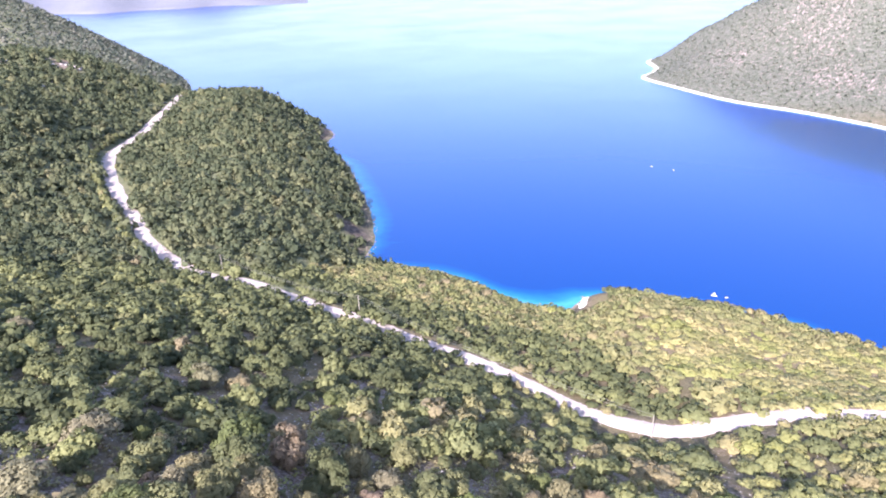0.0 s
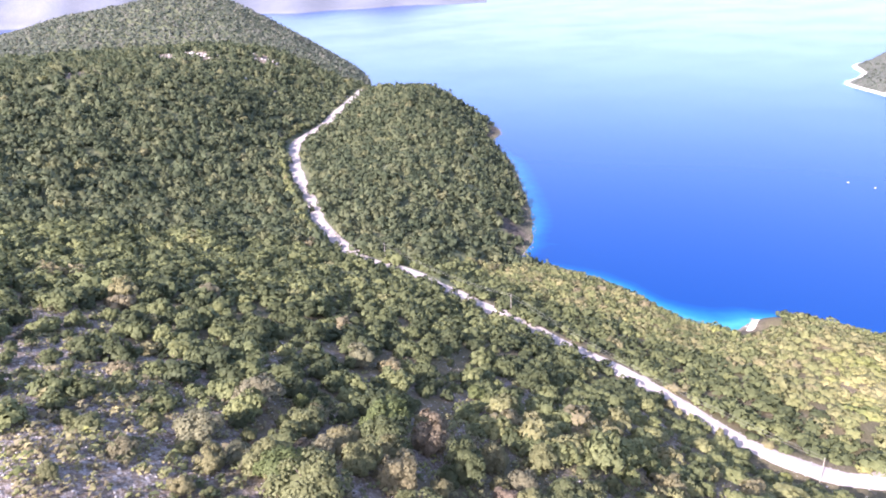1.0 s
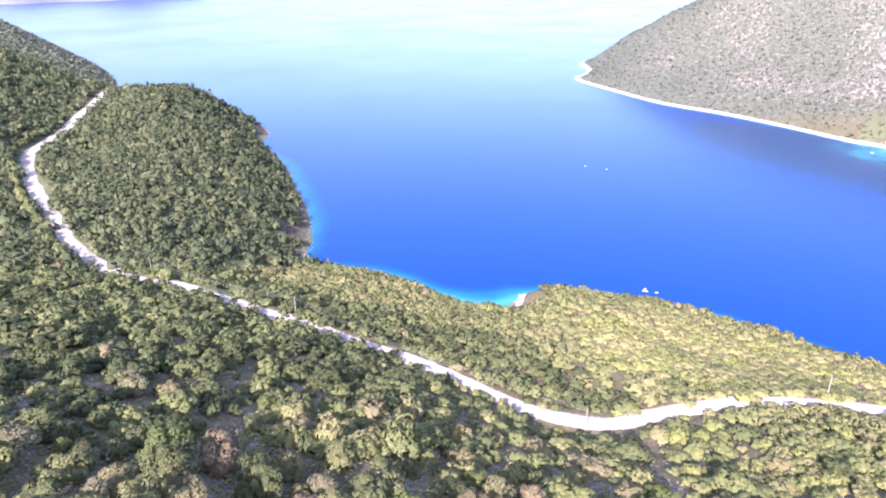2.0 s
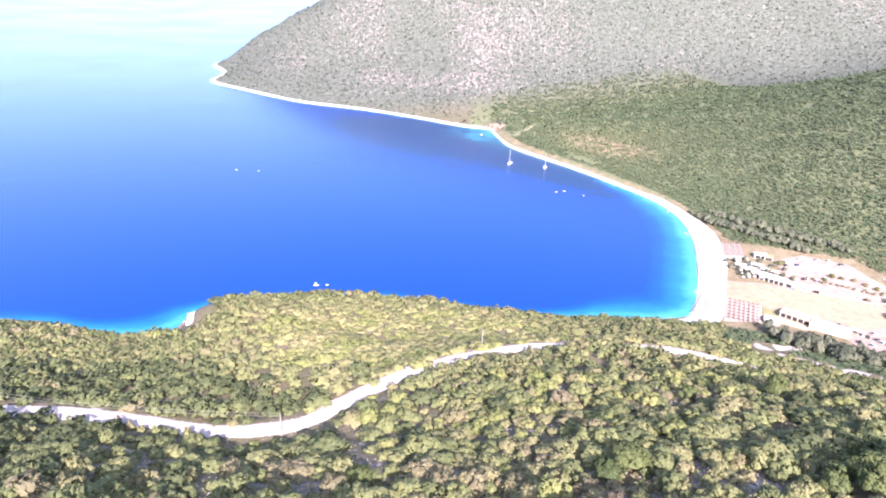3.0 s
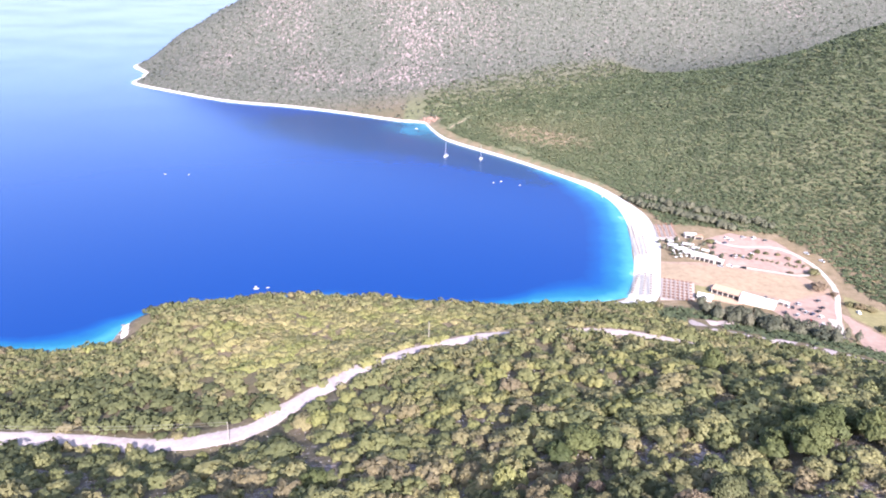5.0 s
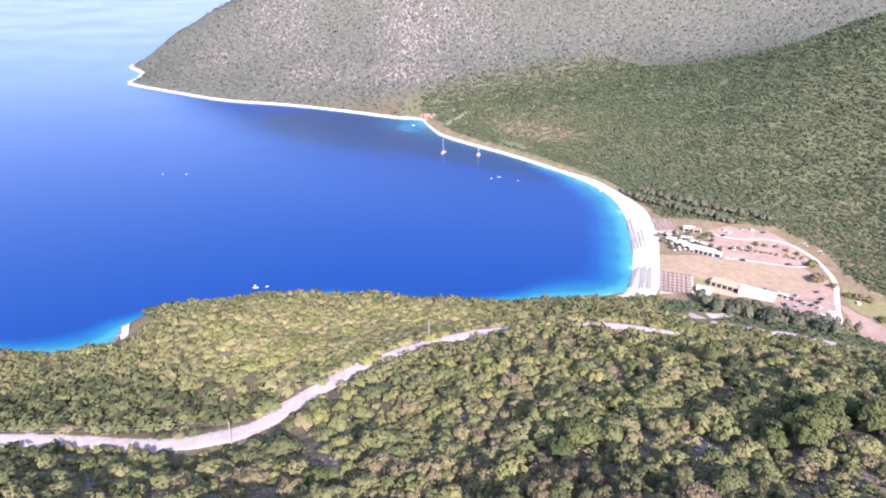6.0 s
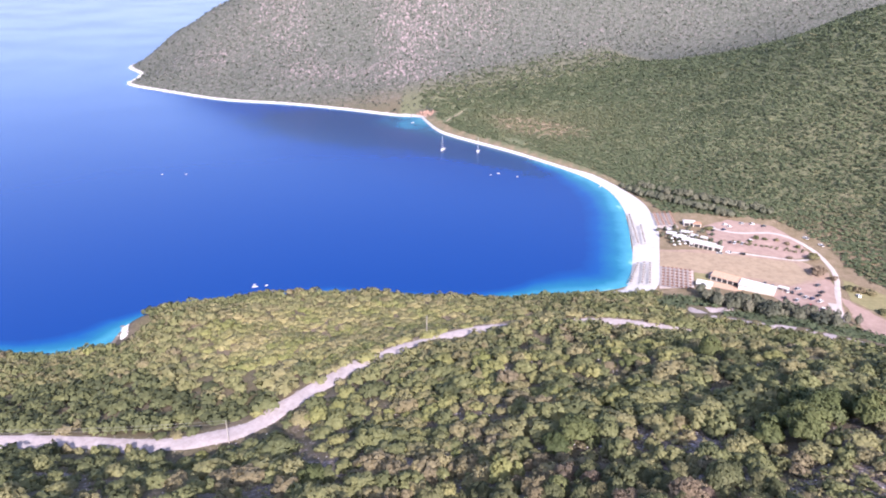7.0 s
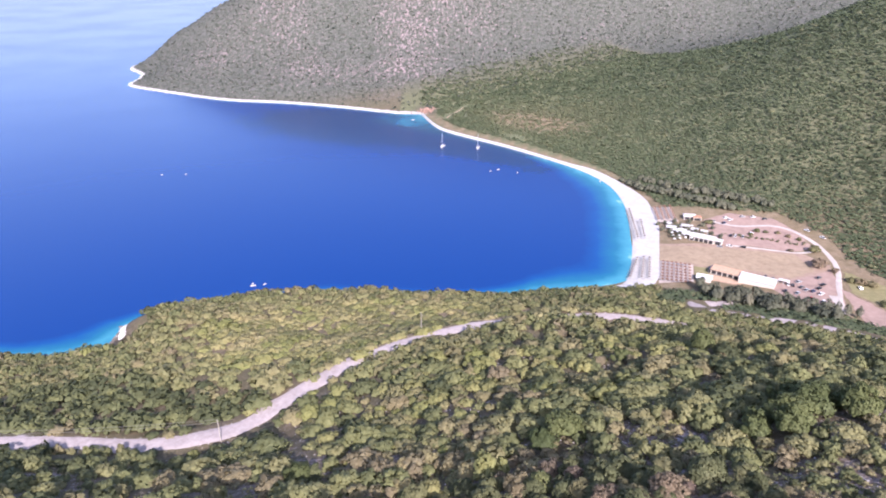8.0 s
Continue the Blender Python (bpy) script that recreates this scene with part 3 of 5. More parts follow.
BACK = [(120, 368), (141, 390), (151, 421), (160, 452), (168, 480), (172, 503), (175, 547), (165, 589), (148, 630), (125, 657), (74.5, 720), (13, 785.5), (-8, 820), (-28, 884)]
back_line = catmull(BACK, 5)
near_b = np.array([back_line[np.argmin(((back_line[:, :2] - p[:2]) ** 2).sum(1))] for p in catmull([(104, 384)] + COAST_BEACH, 5)])
front = catmull([(104, 384)] + COAST_BEACH, 5)
us = np.linspace(-0.10, 1.0, 9)
bx = np.array([front[:, 0] * (1 - u) + near_b[:, 0] * u for u in us])
by = np.array([front[:, 1] * (1 - u) + near_b[:, 1] * u for u in us])
bz = np.maximum(height(bx.ravel(), by.ravel()).reshape(bx.shape) + 0.10, (0.12 + 2.0 * np.clip(us, 0, 1) ** 0.8)[:, None] * np.ones(len(front)))
bz[0] = -0.6
tagged(sheet("beach", bx, by, bz, PEBBLE), "broad white pebble beach curving along the bay", "beach", kind="structure")

draped("trodden_ground", [(154, 449), (206, 444), (252, 428), (263, 408), (258, 399), (226, 385), (207, 372), (180, 403), (166, 412), (149, 422)], 0.03, EARTH, "dry trodden pinkish earth round the field", "ground")
draped("field", [(156, 446), (201, 437), (247, 425), (248, 400), (226, 388), (206, 401), (182, 407), (168, 415), (150, 421)], 0.07, DRYGRASS, "dry mown tan field behind the beach", "field")
draped("lawn", [(171, 409), (182, 405), (178, 394), (167, 395)], 0.09, LAWN, "small green grass patch beside the deck", "grass", wobble=0.3)
draped("parking_ground", [(206, 491), (231, 504), (260, 489), (268, 462), (264, 437), (246, 429), (222, 440), (204, 442), (203, 468)], 0.06, BARE, "bare pinkish earth car park", "ground")
draped("parking_ground", [(226, 386), (258, 400), (255, 384), (234, 336), (218, 344), (209, 360), (206, 374)], 0.06, BARE, "bare pinkish earth car park below the trees", "ground")
draped("bare_ground", [(250, 372), (262, 338), (258, 318), (236, 322)], 0.05, BARE, "bare reddish earth beside the track", "ground")
draped("rough_grass", [(266, 399), (276, 384), (290, 362), (264, 342), (254, 368)], 0.08, LAWN, "rough green grass beside the track", "grass")
strip("track", catmull([(208, 490), (225, 478), (251, 477), (264, 467), (270, 444), (269, 421), (264, 402), (253, 381), (242, 360), (230, 334)], 3), -2.4, 2.4, 5, 0.16, TRACK, "pale dirt track behind the beach", "track", 0.4)
strip("track", catmull([(208, 441), (228, 435), (250, 429), (268, 433)], 3), -1.8, 1.8, 5, 0.13, TRACK, "pale dirt track along the dry field", "track", 0.4)
strip("track", catmull([(240, 362), (236, 348), (230, 334)], 2), -4.5, 5.0, 5, 0.11, TRACK, "widened pale end of the dirt track", "track", 0.5)
strip("track", catmull([(3, 852), (9, 868), (19, 880), (25, 893)], 2), -1.5, 1.5, 4, 0.2, DRYGRASS, "pale path in the scrub", "track", 0.6)
draped("deck", [(168, 491), (186, 489.5), (189, 521), (174, 524)], 0.08, DECK, "pale gravel floor under thatched umbrellas", "deck", wobble=0.1)
draped("terrace", [(176, 397), (186, 390.5), (194, 385), (190, 379), (181, 384), (172, 390)], 0.12, TAN, "tan paved terrace below the long building", "terrace", wobble=0.1)
draped("deck", [(150, 421), (171, 411), (163, 386), (141, 387)], 0.10, DECK, "pale boarded deck with sunshades", "deck", wobble=0.1)

# far coast across the strait
az = np.radians(np.linspace(-125, -52, 160))
rows = []
for r0, h0 in ((4380, -2), (4400, 26), (4460, 70), (4560, 170), (4700, 330), (4900, 420)):
    rr = r0 + 90 * np.sin(az * 23) + 50 * np.sin(az * 61 + 1) + 260 * np.clip((-az - radians(78)) * 3, -1, 1)
    end = np.clip((radians(-52.5) - az) * 9, 0.0, 1)
    hh = (h0 * end * (0.24 + 0.5 * np.clip((-az - radians(74)) * 6, 0, 1)) + 2) * (1 + 0.28 * np.sin(az * 17 + r0) + 0.18 * np.sin(az * 47))
    rows.append(np.stack([rr * np.sin(az), rr * np.cos(az), hh if h0 > 0 else np.full_like(az, h0)]))
rows = np.array(rows)
# the blue of distance haze is put straight into this base colour
HAZYLAND = stone_material("distant hills tinted with haze", (0.125, 0.135, 0.172), (0.152, 0.156, 0.188), 0.008)
tagged(sheet("backdrop", rows[:, 0], rows[:, 1], rows[:, 2], HAZYLAND), "far shore with pale cliffs, haze put into its colour", "hills", kind="structure")


# ---- plants: shapes ----
def ico(times):
    """A round body of triangles: points and faces."""
    g = (1 + 5 ** 0.5) / 2
    v = [(-1, g, 0), (1, g, 0), (-1, -g, 0), (1, -g, 0), (0, -1, g), (0, 1, g), (0, -1, -g), (0, 1, -g), (g, 0, -1), (g, 0, 1), (-g, 0, -1), (-g, 0, 1)]
    f = [(0, 11, 5), (0, 5, 1), (0, 1, 7), (0, 7, 10), (0, 10, 11), (1, 5, 9), (5, 11, 4), (11, 10, 2), (10, 7, 6), (7, 1, 8),
         (3, 9, 4), (3, 4, 2), (3, 2, 6), (3, 6, 8), (3, 8, 9), (4, 9, 5), (2, 4, 11), (6, 2, 10), (8, 6, 7), (9, 8, 1)]
    v = [np.array(p) / np.linalg.norm(p) for p in v]
    for _ in range(times):
        seen, out = {}, []

        def mid(a, b):
            key = (min(a, b), max(a, b))
            if key not in seen:
                p = v[a] + v[b]
                v.append(p / np.linalg.norm(p))
                seen[key] = len(v) - 1
            return seen[key]
        for a, b, c in f:
            d, e, h = mid(a, b), mid(b, c), mid(c, a)
            out += [(a, d, h), (b, e, d), (c, h, e), (d, e, h)]
        f = out
    return np.array(v), np.array(f)


def join(pieces):
    """Several (points, faces) as one."""
    vs, fs, n = [], [], 0
    for v, f in pieces:
        vs.append(v)
        fs.append(f + n)
        n += len(v)
    return np.vstack(vs), np.vstack(fs)


def unit(v):
    return v / np.maximum(np.linalg.norm(v, axis=1), 1e-6)[:, None]


def leaf_fan(r, n, centre, radius, size, up):
    """Small leafy sprays standing out of the skin of one bough: points, faces, soft normals."""
    d = r.normal(size=(n, 3)) + up
    d = unit(d)
    p = centre + d * radius * r.uniform(0.72, 1.1, (n, 1))
    nrm = unit(d + r.normal(size=(n, 3)) * 0.48 + [0, 0, 0.2])
    a = unit(np.cross(nrm, r.normal(size=(n, 3))))
    b = np.cross(nrm, a)
    s = size * r.uniform(0.6, 1.45, (n, 1))
    v = np.stack([p - a * s * 0.8 - b * s * 0.45, p + a * s * 0.8 - b * s * 0.45, p + b * s * 1.05 + nrm * s * 0.2], 1).reshape(-1, 3)
    soft = np.repeat(unit(d + r.normal(size=(n, 3)) * 0.26), 3, axis=0)
    return v, np.arange(3 * n).reshape(-1, 3), soft


OCTA = (np.array([(1, 0, 0), (-1, 0, 0), (0, 1, 0), (0, -1, 0), (0, 0, 1), (0, 0, -1)], float),
        np.array([(0, 2, 4), (2, 1, 4), (1, 3, 4), (3, 0, 4), (2, 0, 5), (1, 2, 5), (3, 1, 5), (0, 3, 5)]))


def crown_shape(seed, boughs, leaves, leaf, tall=1.0, core=0.62, lift=0.42):
    """A crown about one metre in radius, standing on z = 0: a dark core, uneven boughs over its dome, and small sprays of leaves on each."""
    r = np.random.RandomState(seed)
    base_v, base_f = ico(0) if leaves > 200 else OCTA
    stretch = np.array([r.uniform(0.88, 1.2), r.uniform(0.8, 1.08), 1.0])
    middle = np.array([0, 0, 0.35])
    v0 = base_v * (1 + r.uniform(-0.16, 0.16, (len(base_v), 1))) * [core, core, core * 0.8] + [0, 0, 0.46]
    pieces, soft = [(v0 * stretch, base_f)], [base_v]
    bulge = r.normal(size=(2, 3))
    share = r.uniform(0.7, 1.3, boughs)
    counts = np.maximum(3, (leaves * share / share.sum()).astype(int))
    for k in range(boughs):
        h = min(0.98, max(-0.22, 1 - 1.15 * (k + 0.5) / boughs + r.normal(0, 0.07)))
        a = k * 2.39996 + r.normal(0, 0.3)
        d = np.array([math.sqrt(1 - h * h) * math.cos(a), math.sqrt(1 - h * h) * math.sin(a), h])
        lobe = 0.64 + 0.14 * math.sin(3.1 * (bulge[0] @ d)) + 0.08 * math.sin(5.3 * (bulge[1] @ d)) + r.uniform(-0.08, 0.08)
        c = (d * lobe * [1, 1, 0.85] + [0, 0, 0.42]) * stretch
        q = 1.05 / boughs ** 0.42 * r.uniform(0.75, 1.25)
        v, f, n = leaf_fan(r, counts[k], c, q, leaf, d * 0.9 + [0, 0, 0.35])
        pieces.append((v, f))
        soft.append(n)
    v, f = join(pieces)
    nrm = unit(0.5 * unit(v - middle) + 0.62 * np.vstack(soft) + [0, 0, lift])
    v = v * [1, 1, tall]
    v[:, 2] = np.maximum(v[:, 2], 0.02)
    return v, f, nrm


def trunk_shape(seed, tall=1.0):
    """A short tapered trunk that forks into limbs."""
    r = np.random.RandomState(seed)
    pieces = []

    def limb(a, b, ra, rb):
        n = 6
        t = np.arange(n) * 2 * math.pi / n
        ring = np.stack([np.cos(t), np.sin(t), 0 * t], 1)
        v = np.vstack([a + ring * ra, b + ring * rb])
        k = np.arange(n)
        f = np.vstack([np.stack([k, (k + 1) % n, (k + 1) % n + n], 1), np.stack([k, (k + 1) % n + n, k + n], 1)])
        pieces.append((v, f))
    fork = np.array([0.05, 0.0, 0.42 * tall])
    limb(np.array([0, 0, -0.15]), fork, 0.085, 0.06)
    for k in range(4):
        a = k * 1.57 + r.uniform(-0.4, 0.4)
        limb(fork, np.array([0.45 * math.cos(a), 0.45 * math.sin(a), r.uniform(0.75, 1.0) * tall]), 0.05, 0.02)
    return join(pieces)


def triangle_mesh(name, v, f, material, tint=None, smooth=True, nrm=None):
    """A mesh of triangles from arrays."""
    me = bpy.data.meshes.new(name)
    me.vertices.add(len(v))
    me.vertices.foreach_set("co", np.asarray(v, np.float32).ravel())
    me.loops.add(3 * len(f))
    me.loops.foreach_set("vertex_index", np.asarray(f, np.int32).ravel())
    me.polygons.add(len(f))
    me.polygons.foreach_set("loop_start", np.arange(0, 3 * len(f), 3, dtype=np.int32))
    me.polygons.foreach_set("use_smooth", np.full(len(f), smooth))
    me.update(calc_edges=True)
    me.materials.append(material)
    if nrm is not None:
        a = me.attributes.new("custom_normal", "FLOAT_VECTOR", "POINT")
        a.data.foreach_set("vector", np.asarray(nrm, np.float32).ravel())
    if tint is not None:
        a = me.attributes.new("tint", "FLOAT", "POINT")
        a.data.foreach_set("value", np.asarray(tint, np.float32))
    return me


def stand(shapes, pts, radius, tall, tint, name, label, category, material, seed):
    """Many plants or stones as one object: each point takes one of the shapes, turned and sized."""
    r = np.random.RandomState(seed)
    which, turn = r.randint(0, len(shapes), len(pts)), r.uniform(0, 6.283, len(pts))
    vs, fs, ts, ns, n = [], [], [], [], 0
    for k, (v, f, *soft) in enumerate(shapes):
        i = np.where(which == k)[0]
        if not len(i):
            continue
        c, s = np.cos(turn[i])[:, None], np.sin(turn[i])[:, None]
        x = (v[:, 0] * c - v[:, 1] * s) * radius[i][:, None] * r.uniform(0.85, 1.15, (len(i), 1)) + pts[i, 0][:, None]
        y = (v[:, 0] * s + v[:, 1] * c) * radius[i][:, None] + pts[i, 1][:, None]
        z = v[:, 2] * tall[i][:, None] + pts[i, 2][:, None]
        vs.append(np.stack([x, y, z], -1).reshape(-1, 3))
        fs.append((f[None] + (np.arange(len(i)) * len(v))[:, None, None] + n).reshape(-1, 3))
        ts.append(np.repeat(tint[i], len(v)))
        if soft:
            q = soft[0]
            ns.append(np.stack([q[:, 0] * c - q[:, 1] * s, q[:, 0] * s + q[:, 1] * c, np.broadcast_to(q[:, 2], (len(i), len(v)))], -1).reshape(-1, 3))
        n += len(i) * len(v)
    me = triangle_mesh(name, np.vstack(vs), np.vstack(fs), material, np.concatenate(ts), bool(ns), np.vstack(ns) if ns else None)
    return tagged(new(name, me), label, category, kind="stuff")


# ---- plants: where they stand ----
def candidates(x0, x1, y0, y1, step, seed, jitter=0.42):
    r = np.random.RandomState(seed)
    x, y = np.meshgrid(np.arange(x0, x1, step), np.arange(y0, y1, step))
    x = x + (np.arange(len(x)) % 2)[:, None] * step / 2
    x = (x + r.uniform(-jitter, jitter, x.shape) * step).ravel()
    y = (y + r.uniform(-jitter, jitter, y.shape) * step).ravel()
    z = height(x, y)
    keep = (z > 2.2) & ~inside(FLAT, x, y)
    return np.column_stack([x, y, z])[keep], r


def sector(p, az0, az1, r0, r1):
    a, d = np.degrees(np.arctan2(p[:, 0], p[:, 1])), np.hypot(p[:, 0], p[:, 1])
    return (a > az0) & (a < az1) & (d > r0) & (d < r1)


OPEN = [(78, 247, 36, 16), (66, 234, 16, 11), (128, 244, 13, 7), (143, 322, 15, 9), (188, 300, 11, 6), (-62, 174, 24, 8), (-110, 164, 16, 5), (-178, 326, 14, 20), (-175, 312, 14, 16), (-165, 300, 9, 9), (153, 342, 14, 12), (184, 306, 14, 7), (132, 312, 10, 8), (146, 330, 15, 13)]


def off_road(p, radius, line=road_line):
    d, k = far_from(line, p[:, 0], p[:, 1])
    bare = np.maximum.reduce([blob(p[:, 0], p[:, 1], *o) for o in OPEN])
    # the far stretch is wider and open on its seaward side
    t = np.gradient(line[:, :2], axis=0)[k]
    right = (p[:, 0] - line[k, 0]) * t[:, 1] - (p[:, 1] - line[k, 1]) * t[:, 0] > 0
    far = np.clip((-440 - p[:, 0]) / 40, 0, 1)
    clear_ = np.where(right, 0.4 + 0.34 * radius, 0.2) * ((p[:, 0] > -88) & (p[:, 0] < 20))
    bend = clear_ + np.where(right, 0.5 + 0.12 * radius, 0.3) * np.clip((-105 - p[:, 0]) / 20, 0, 1) * (1 - far)
    return (d > np.where(right, np.where((p[:, 0] > 22) & (p[:, 0] < 64), 3.7, 4.2) + np.where((p[:, 0] > 22) & (p[:, 0] < 64), 0.2, 0.36) * radius, 3.9 + 0.25 * radius) + bend + far * np.where(right, 2.0, 4.0)) & (bare < 0.3)


def sizes(r, n, lo, hi):
    return lo + (hi - lo) * r.beta(1.6, 2.6, n)


def hue(r, p, mid, spread, strays=0.10):
    """Hues in loose patches, with odd ones among them."""
    h = mid + spread * 0.55 * waves(p[:, 0], p[:, 1], 38, 5) + r.normal(0, spread * 0.8, len(p))
    odd = r.uniform(size=len(p)) < strays
    return np.clip(np.where(odd, r.uniform(0.05, 0.98, len(p)), h), 0.0, 1.0)


FINE = [crown_shape(200 + k, 20 + k, 2900, 0.056, 0.90 + 0.13 * (k % 3)) for k in range(6)]
FULL = [crown_shape(k, 15 + k, 1900, 0.072, 0.90 + 0.13 * (k % 3)) for k in range(6)]
BIG = [crown_shape(30 + k, 13 + k, 640, 0.122, 0.85 + 0.1 * (k % 3)) for k in range(8)]
MEDIUM = [crown_shape(40 + k, 9 + k % 4, 340, 0.160, 0.90 + 0.10 * (k % 4)) for k in range(10)]
LIGHT = [crown_shape(60 + k, 6 + k % 3, 112, 0.235, 0.9, 0.77, 0.62) for k in range(10)]
SMALL = [crown_shape(80 + k, 5 + k % 2, 56, 0.30, 0.9, 0.80, 0.62) for k in range(10)]
BROAD = [crown_shape(160 + k, 9 + k % 3, 190, 0.19, 0.8, 0.76, 0.5) for k in range(8)]
LOW = [crown_shape(120 + k, 3, 30, 0.30, 0.9, 0.42, 0.4) for k in range(6)]
TINY = [crown_shape(100 + k, 3, 12, 0.46, 1.0, 0.80, 1.7) for k in range(12)]
SPECK = [crown_shape(140 + k, 2, 6, 0.55, 1.0, 0.85, 0.9) for k in range(8)]

near, rn = candidates(-206, 160, -30, 215, 4.0, 11)
big, _ = candidates(-206, 40, -30, 215, 6.2, 12)
side = lambda p: p[:, 0] + 18 + 14 * waves(p[:, 0], p[:, 1], 50, 6)
near = np.vstack([near[side(near) > 0], big[side(big) <= 0]])
near = near[sector(near, -97, 43, 26, 205)]
rad = sizes(rn, len(near), 1.1, 4.3) * np.where(side(near) > 0, 1.0, 1.3) * (1 + 0.18 * waves(near[:, 0], near[:, 1], 60, 2))
open_ = clearing(near)
rad = np.where((open_ > 0.3) & (rn.uniform(size=len(near)) < 0.6), rad * 0.6, rad)
thin = rn.uniform(size=len(near)) < 0.97 - 0.22 * open_ - 0.42 * np.clip(waves(near[:, 0], near[:, 1], 17, 77), 0, 1)
LANDMARKS = [(74, 112, 5.2), (81, 117, 5.0), (86, 111, 4.6), (79, 122, 4.2), (66, 110.5, 3.6), (71.5, 107.5, 3.8), (30.5, 122, 4.6), (25, 119, 3.6), (78, 169, 4.0), (56, 171, 3.2),
             (-94, 46, 4.4), (-107.5, 34.6, 1.8), (-79, 20.5, 3.8), (-60, 92, 3.2), (-30, 120, 3.4), (-118, 84, 2.8)]
BROWNED = [(-97, 13.5, 4.2), (-110, 27.5, 4.4), (-207, 43, 4.6), (-88.5, 17, 2.8), (-141, 63.5, 4.2), (-84, 29, 2.6), (-40, 84, 3.0), (-72, 60, 2.8)]
rad = np.where(near[:, 1] > 125, rad * 1.22, rad)
by_road, _ = far_from(road_line, near[:, 0], near[:, 1])
rad = np.where((by_road < 15) & (near[:, 0] > -95), np.minimum(rad, 2.3), rad)
spot = np.min([np.hypot(near[:, 0] - x, near[:, 1] - y) - 0.72 * q for x, y, q in LANDMARKS + BROWNED], axis=0)
ok = thin & off_road(near, rad) & (spot > 0.5 * rad)
near, rad = near[ok], rad[ok]
# deeper shade to the west and lit crowns mid-slope are put into the tint
tint_near = np.clip(hue(rn, near, 0.36, 0.17, 0.10) - 0.12 * (side(near) <= 0) - 0.12 * (near[:, 0] < -110) + 0.19 * blob(near[:, 0], near[:, 1], -42, 108, 95, 72) + 0.10 * blob(near[:, 0], near[:, 1], -62, 70, 45, 36), 0, 1)
lime = rn.uniform(size=len(near)) < 0.55 * blob(near[:, 0], near[:, 1], 5, 195, 120, 75)
tint_near = np.where(lime, rn.choice([0.5, 0.56, 0.84, 0.88, 0.91], len(near)), tint_near)
# the three hundred in the nearest belt of the slope stand as trees of their own
reach = np.hypot(near[:, 0], near[:, 1])
order = np.argsort(np.where(reach < 64, 1000 + reach, reach))
own, rest = order[:300], order[300:]
under = rest[reach[rest] < 64]
rest = rest[reach[rest] >= 64]

kinds = []
for k in range(12):
    root = new("maquis_tree")
    for nm, (v, f, *soft), m in (("crown", (FINE + FULL)[k], FOLIAGE), ("trunk", trunk_shape(k, 1.0), BARK)):
        o = new(nm, triangle_mesh(nm, v, f, m, None, True, soft[0] if soft else None))
        o.parent = root
    kinds.append(tagged(root, "rounded evergreen maquis tree on the stony slope", "tree", "maquis trees on the slope"))
for n, i in enumerate(own):
    k, s = (n % 6 if n < 180 else 6 + n % 6), rad[i]
    m = pose(near[i, 0], near[i, 1], near[i, 2] - 0.1, 0, 0, rn.uniform(0, 360)) @ Matrix.Diagonal((s, s, s * rn.uniform(0.85, 1.15), 1))
    if n < 6 or 180 <= n < 186:
        kinds[k].matrix_basis = m
        first = kinds[k]
        lab = first
    else:
        src = kinds[k]
        keep_scale = src.scale.copy()
        src.scale = (1, 1, 1)
        lab = copy_thing(src, m)
        src.scale = keep_scale
    if s > 2.4:
        tagged(lab, "large spreading evergreen maquis tree on the stony slope")
    elif s < 1.15:
        tagged(lab, "low rounded evergreen shrub among limestone stones")

stand(MEDIUM, near[under] - [0, 0, 0.1], rad[under], rad[under], tint_near[under], "maquis", "olive and green maquis below the lookout", "shrubs", SCRUB, 3)
for sel, shapes, lab, sd in ((rest[rad[rest] < 2.3], MEDIUM, "dense olive and green maquis shrubs on the slope", 5), (rest[rad[rest] >= 2.3], BIG, "broad spreading maquis trees on the slope", 4)):
    stand(shapes, near[sel] - [0, 0, 0.1], rad[sel], rad[sel] * rn.uniform(0.8, 1.1, len(sel)) * np.where(near[sel, 1] > 125, 0.70, 1.0), tint_near[sel], "maquis", lab, "shrubs", SCRUB, sd)

mid, rm = candidates(-365, 300, -60, 400, 4.0, 12)
broad, _ = candidates(-365, 0, -60, 400, 6.2, 32)
large = lambda p: (p[:, 0] < -40 + 20 * waves(p[:, 0], p[:, 1], 60, 6)) & (p[:, 1] < 262 + 0.2 * p[:, 0])
mid = np.vstack([mid[~large(mid)], broad[large(broad)]])
mid = mid[sector(mid, -96, 44, 205, 352) | (sector(mid, -62, 20, 205, 440) & (mid[:, 0] > -300))]
rad = sizes(rm, len(mid), 1.7, 3.9) * np.where(large(mid), 1.35, 1.0)
ok = off_road(mid, rad) & (rm.uniform(size=len(mid)) < 0.97 - 0.3 * np.clip(waves(mid[:, 0], mid[:, 1], 30, 78), 0, 1))
mid, rad = mid[ok], rad[ok]
# paler leaf tints here paint the sun's hot-spot on the seaward hill
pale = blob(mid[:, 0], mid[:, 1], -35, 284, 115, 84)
# tint lowered under the large trees to paint in their deeper shade
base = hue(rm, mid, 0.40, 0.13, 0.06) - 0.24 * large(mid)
sunlit_tint = np.clip(0.93 + 0.05 * waves(mid[:, 0], mid[:, 1], 30, 52) + rm.normal(0, 0.03, len(mid)), 0.87, 1.0)
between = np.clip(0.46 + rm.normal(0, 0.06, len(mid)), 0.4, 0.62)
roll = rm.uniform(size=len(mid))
tint = np.where(pale > 0.45, np.where(roll < 0.86, sunlit_tint, between), np.where((pale > 0.05) & (roll < 0.75), between, base))
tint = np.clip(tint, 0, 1)
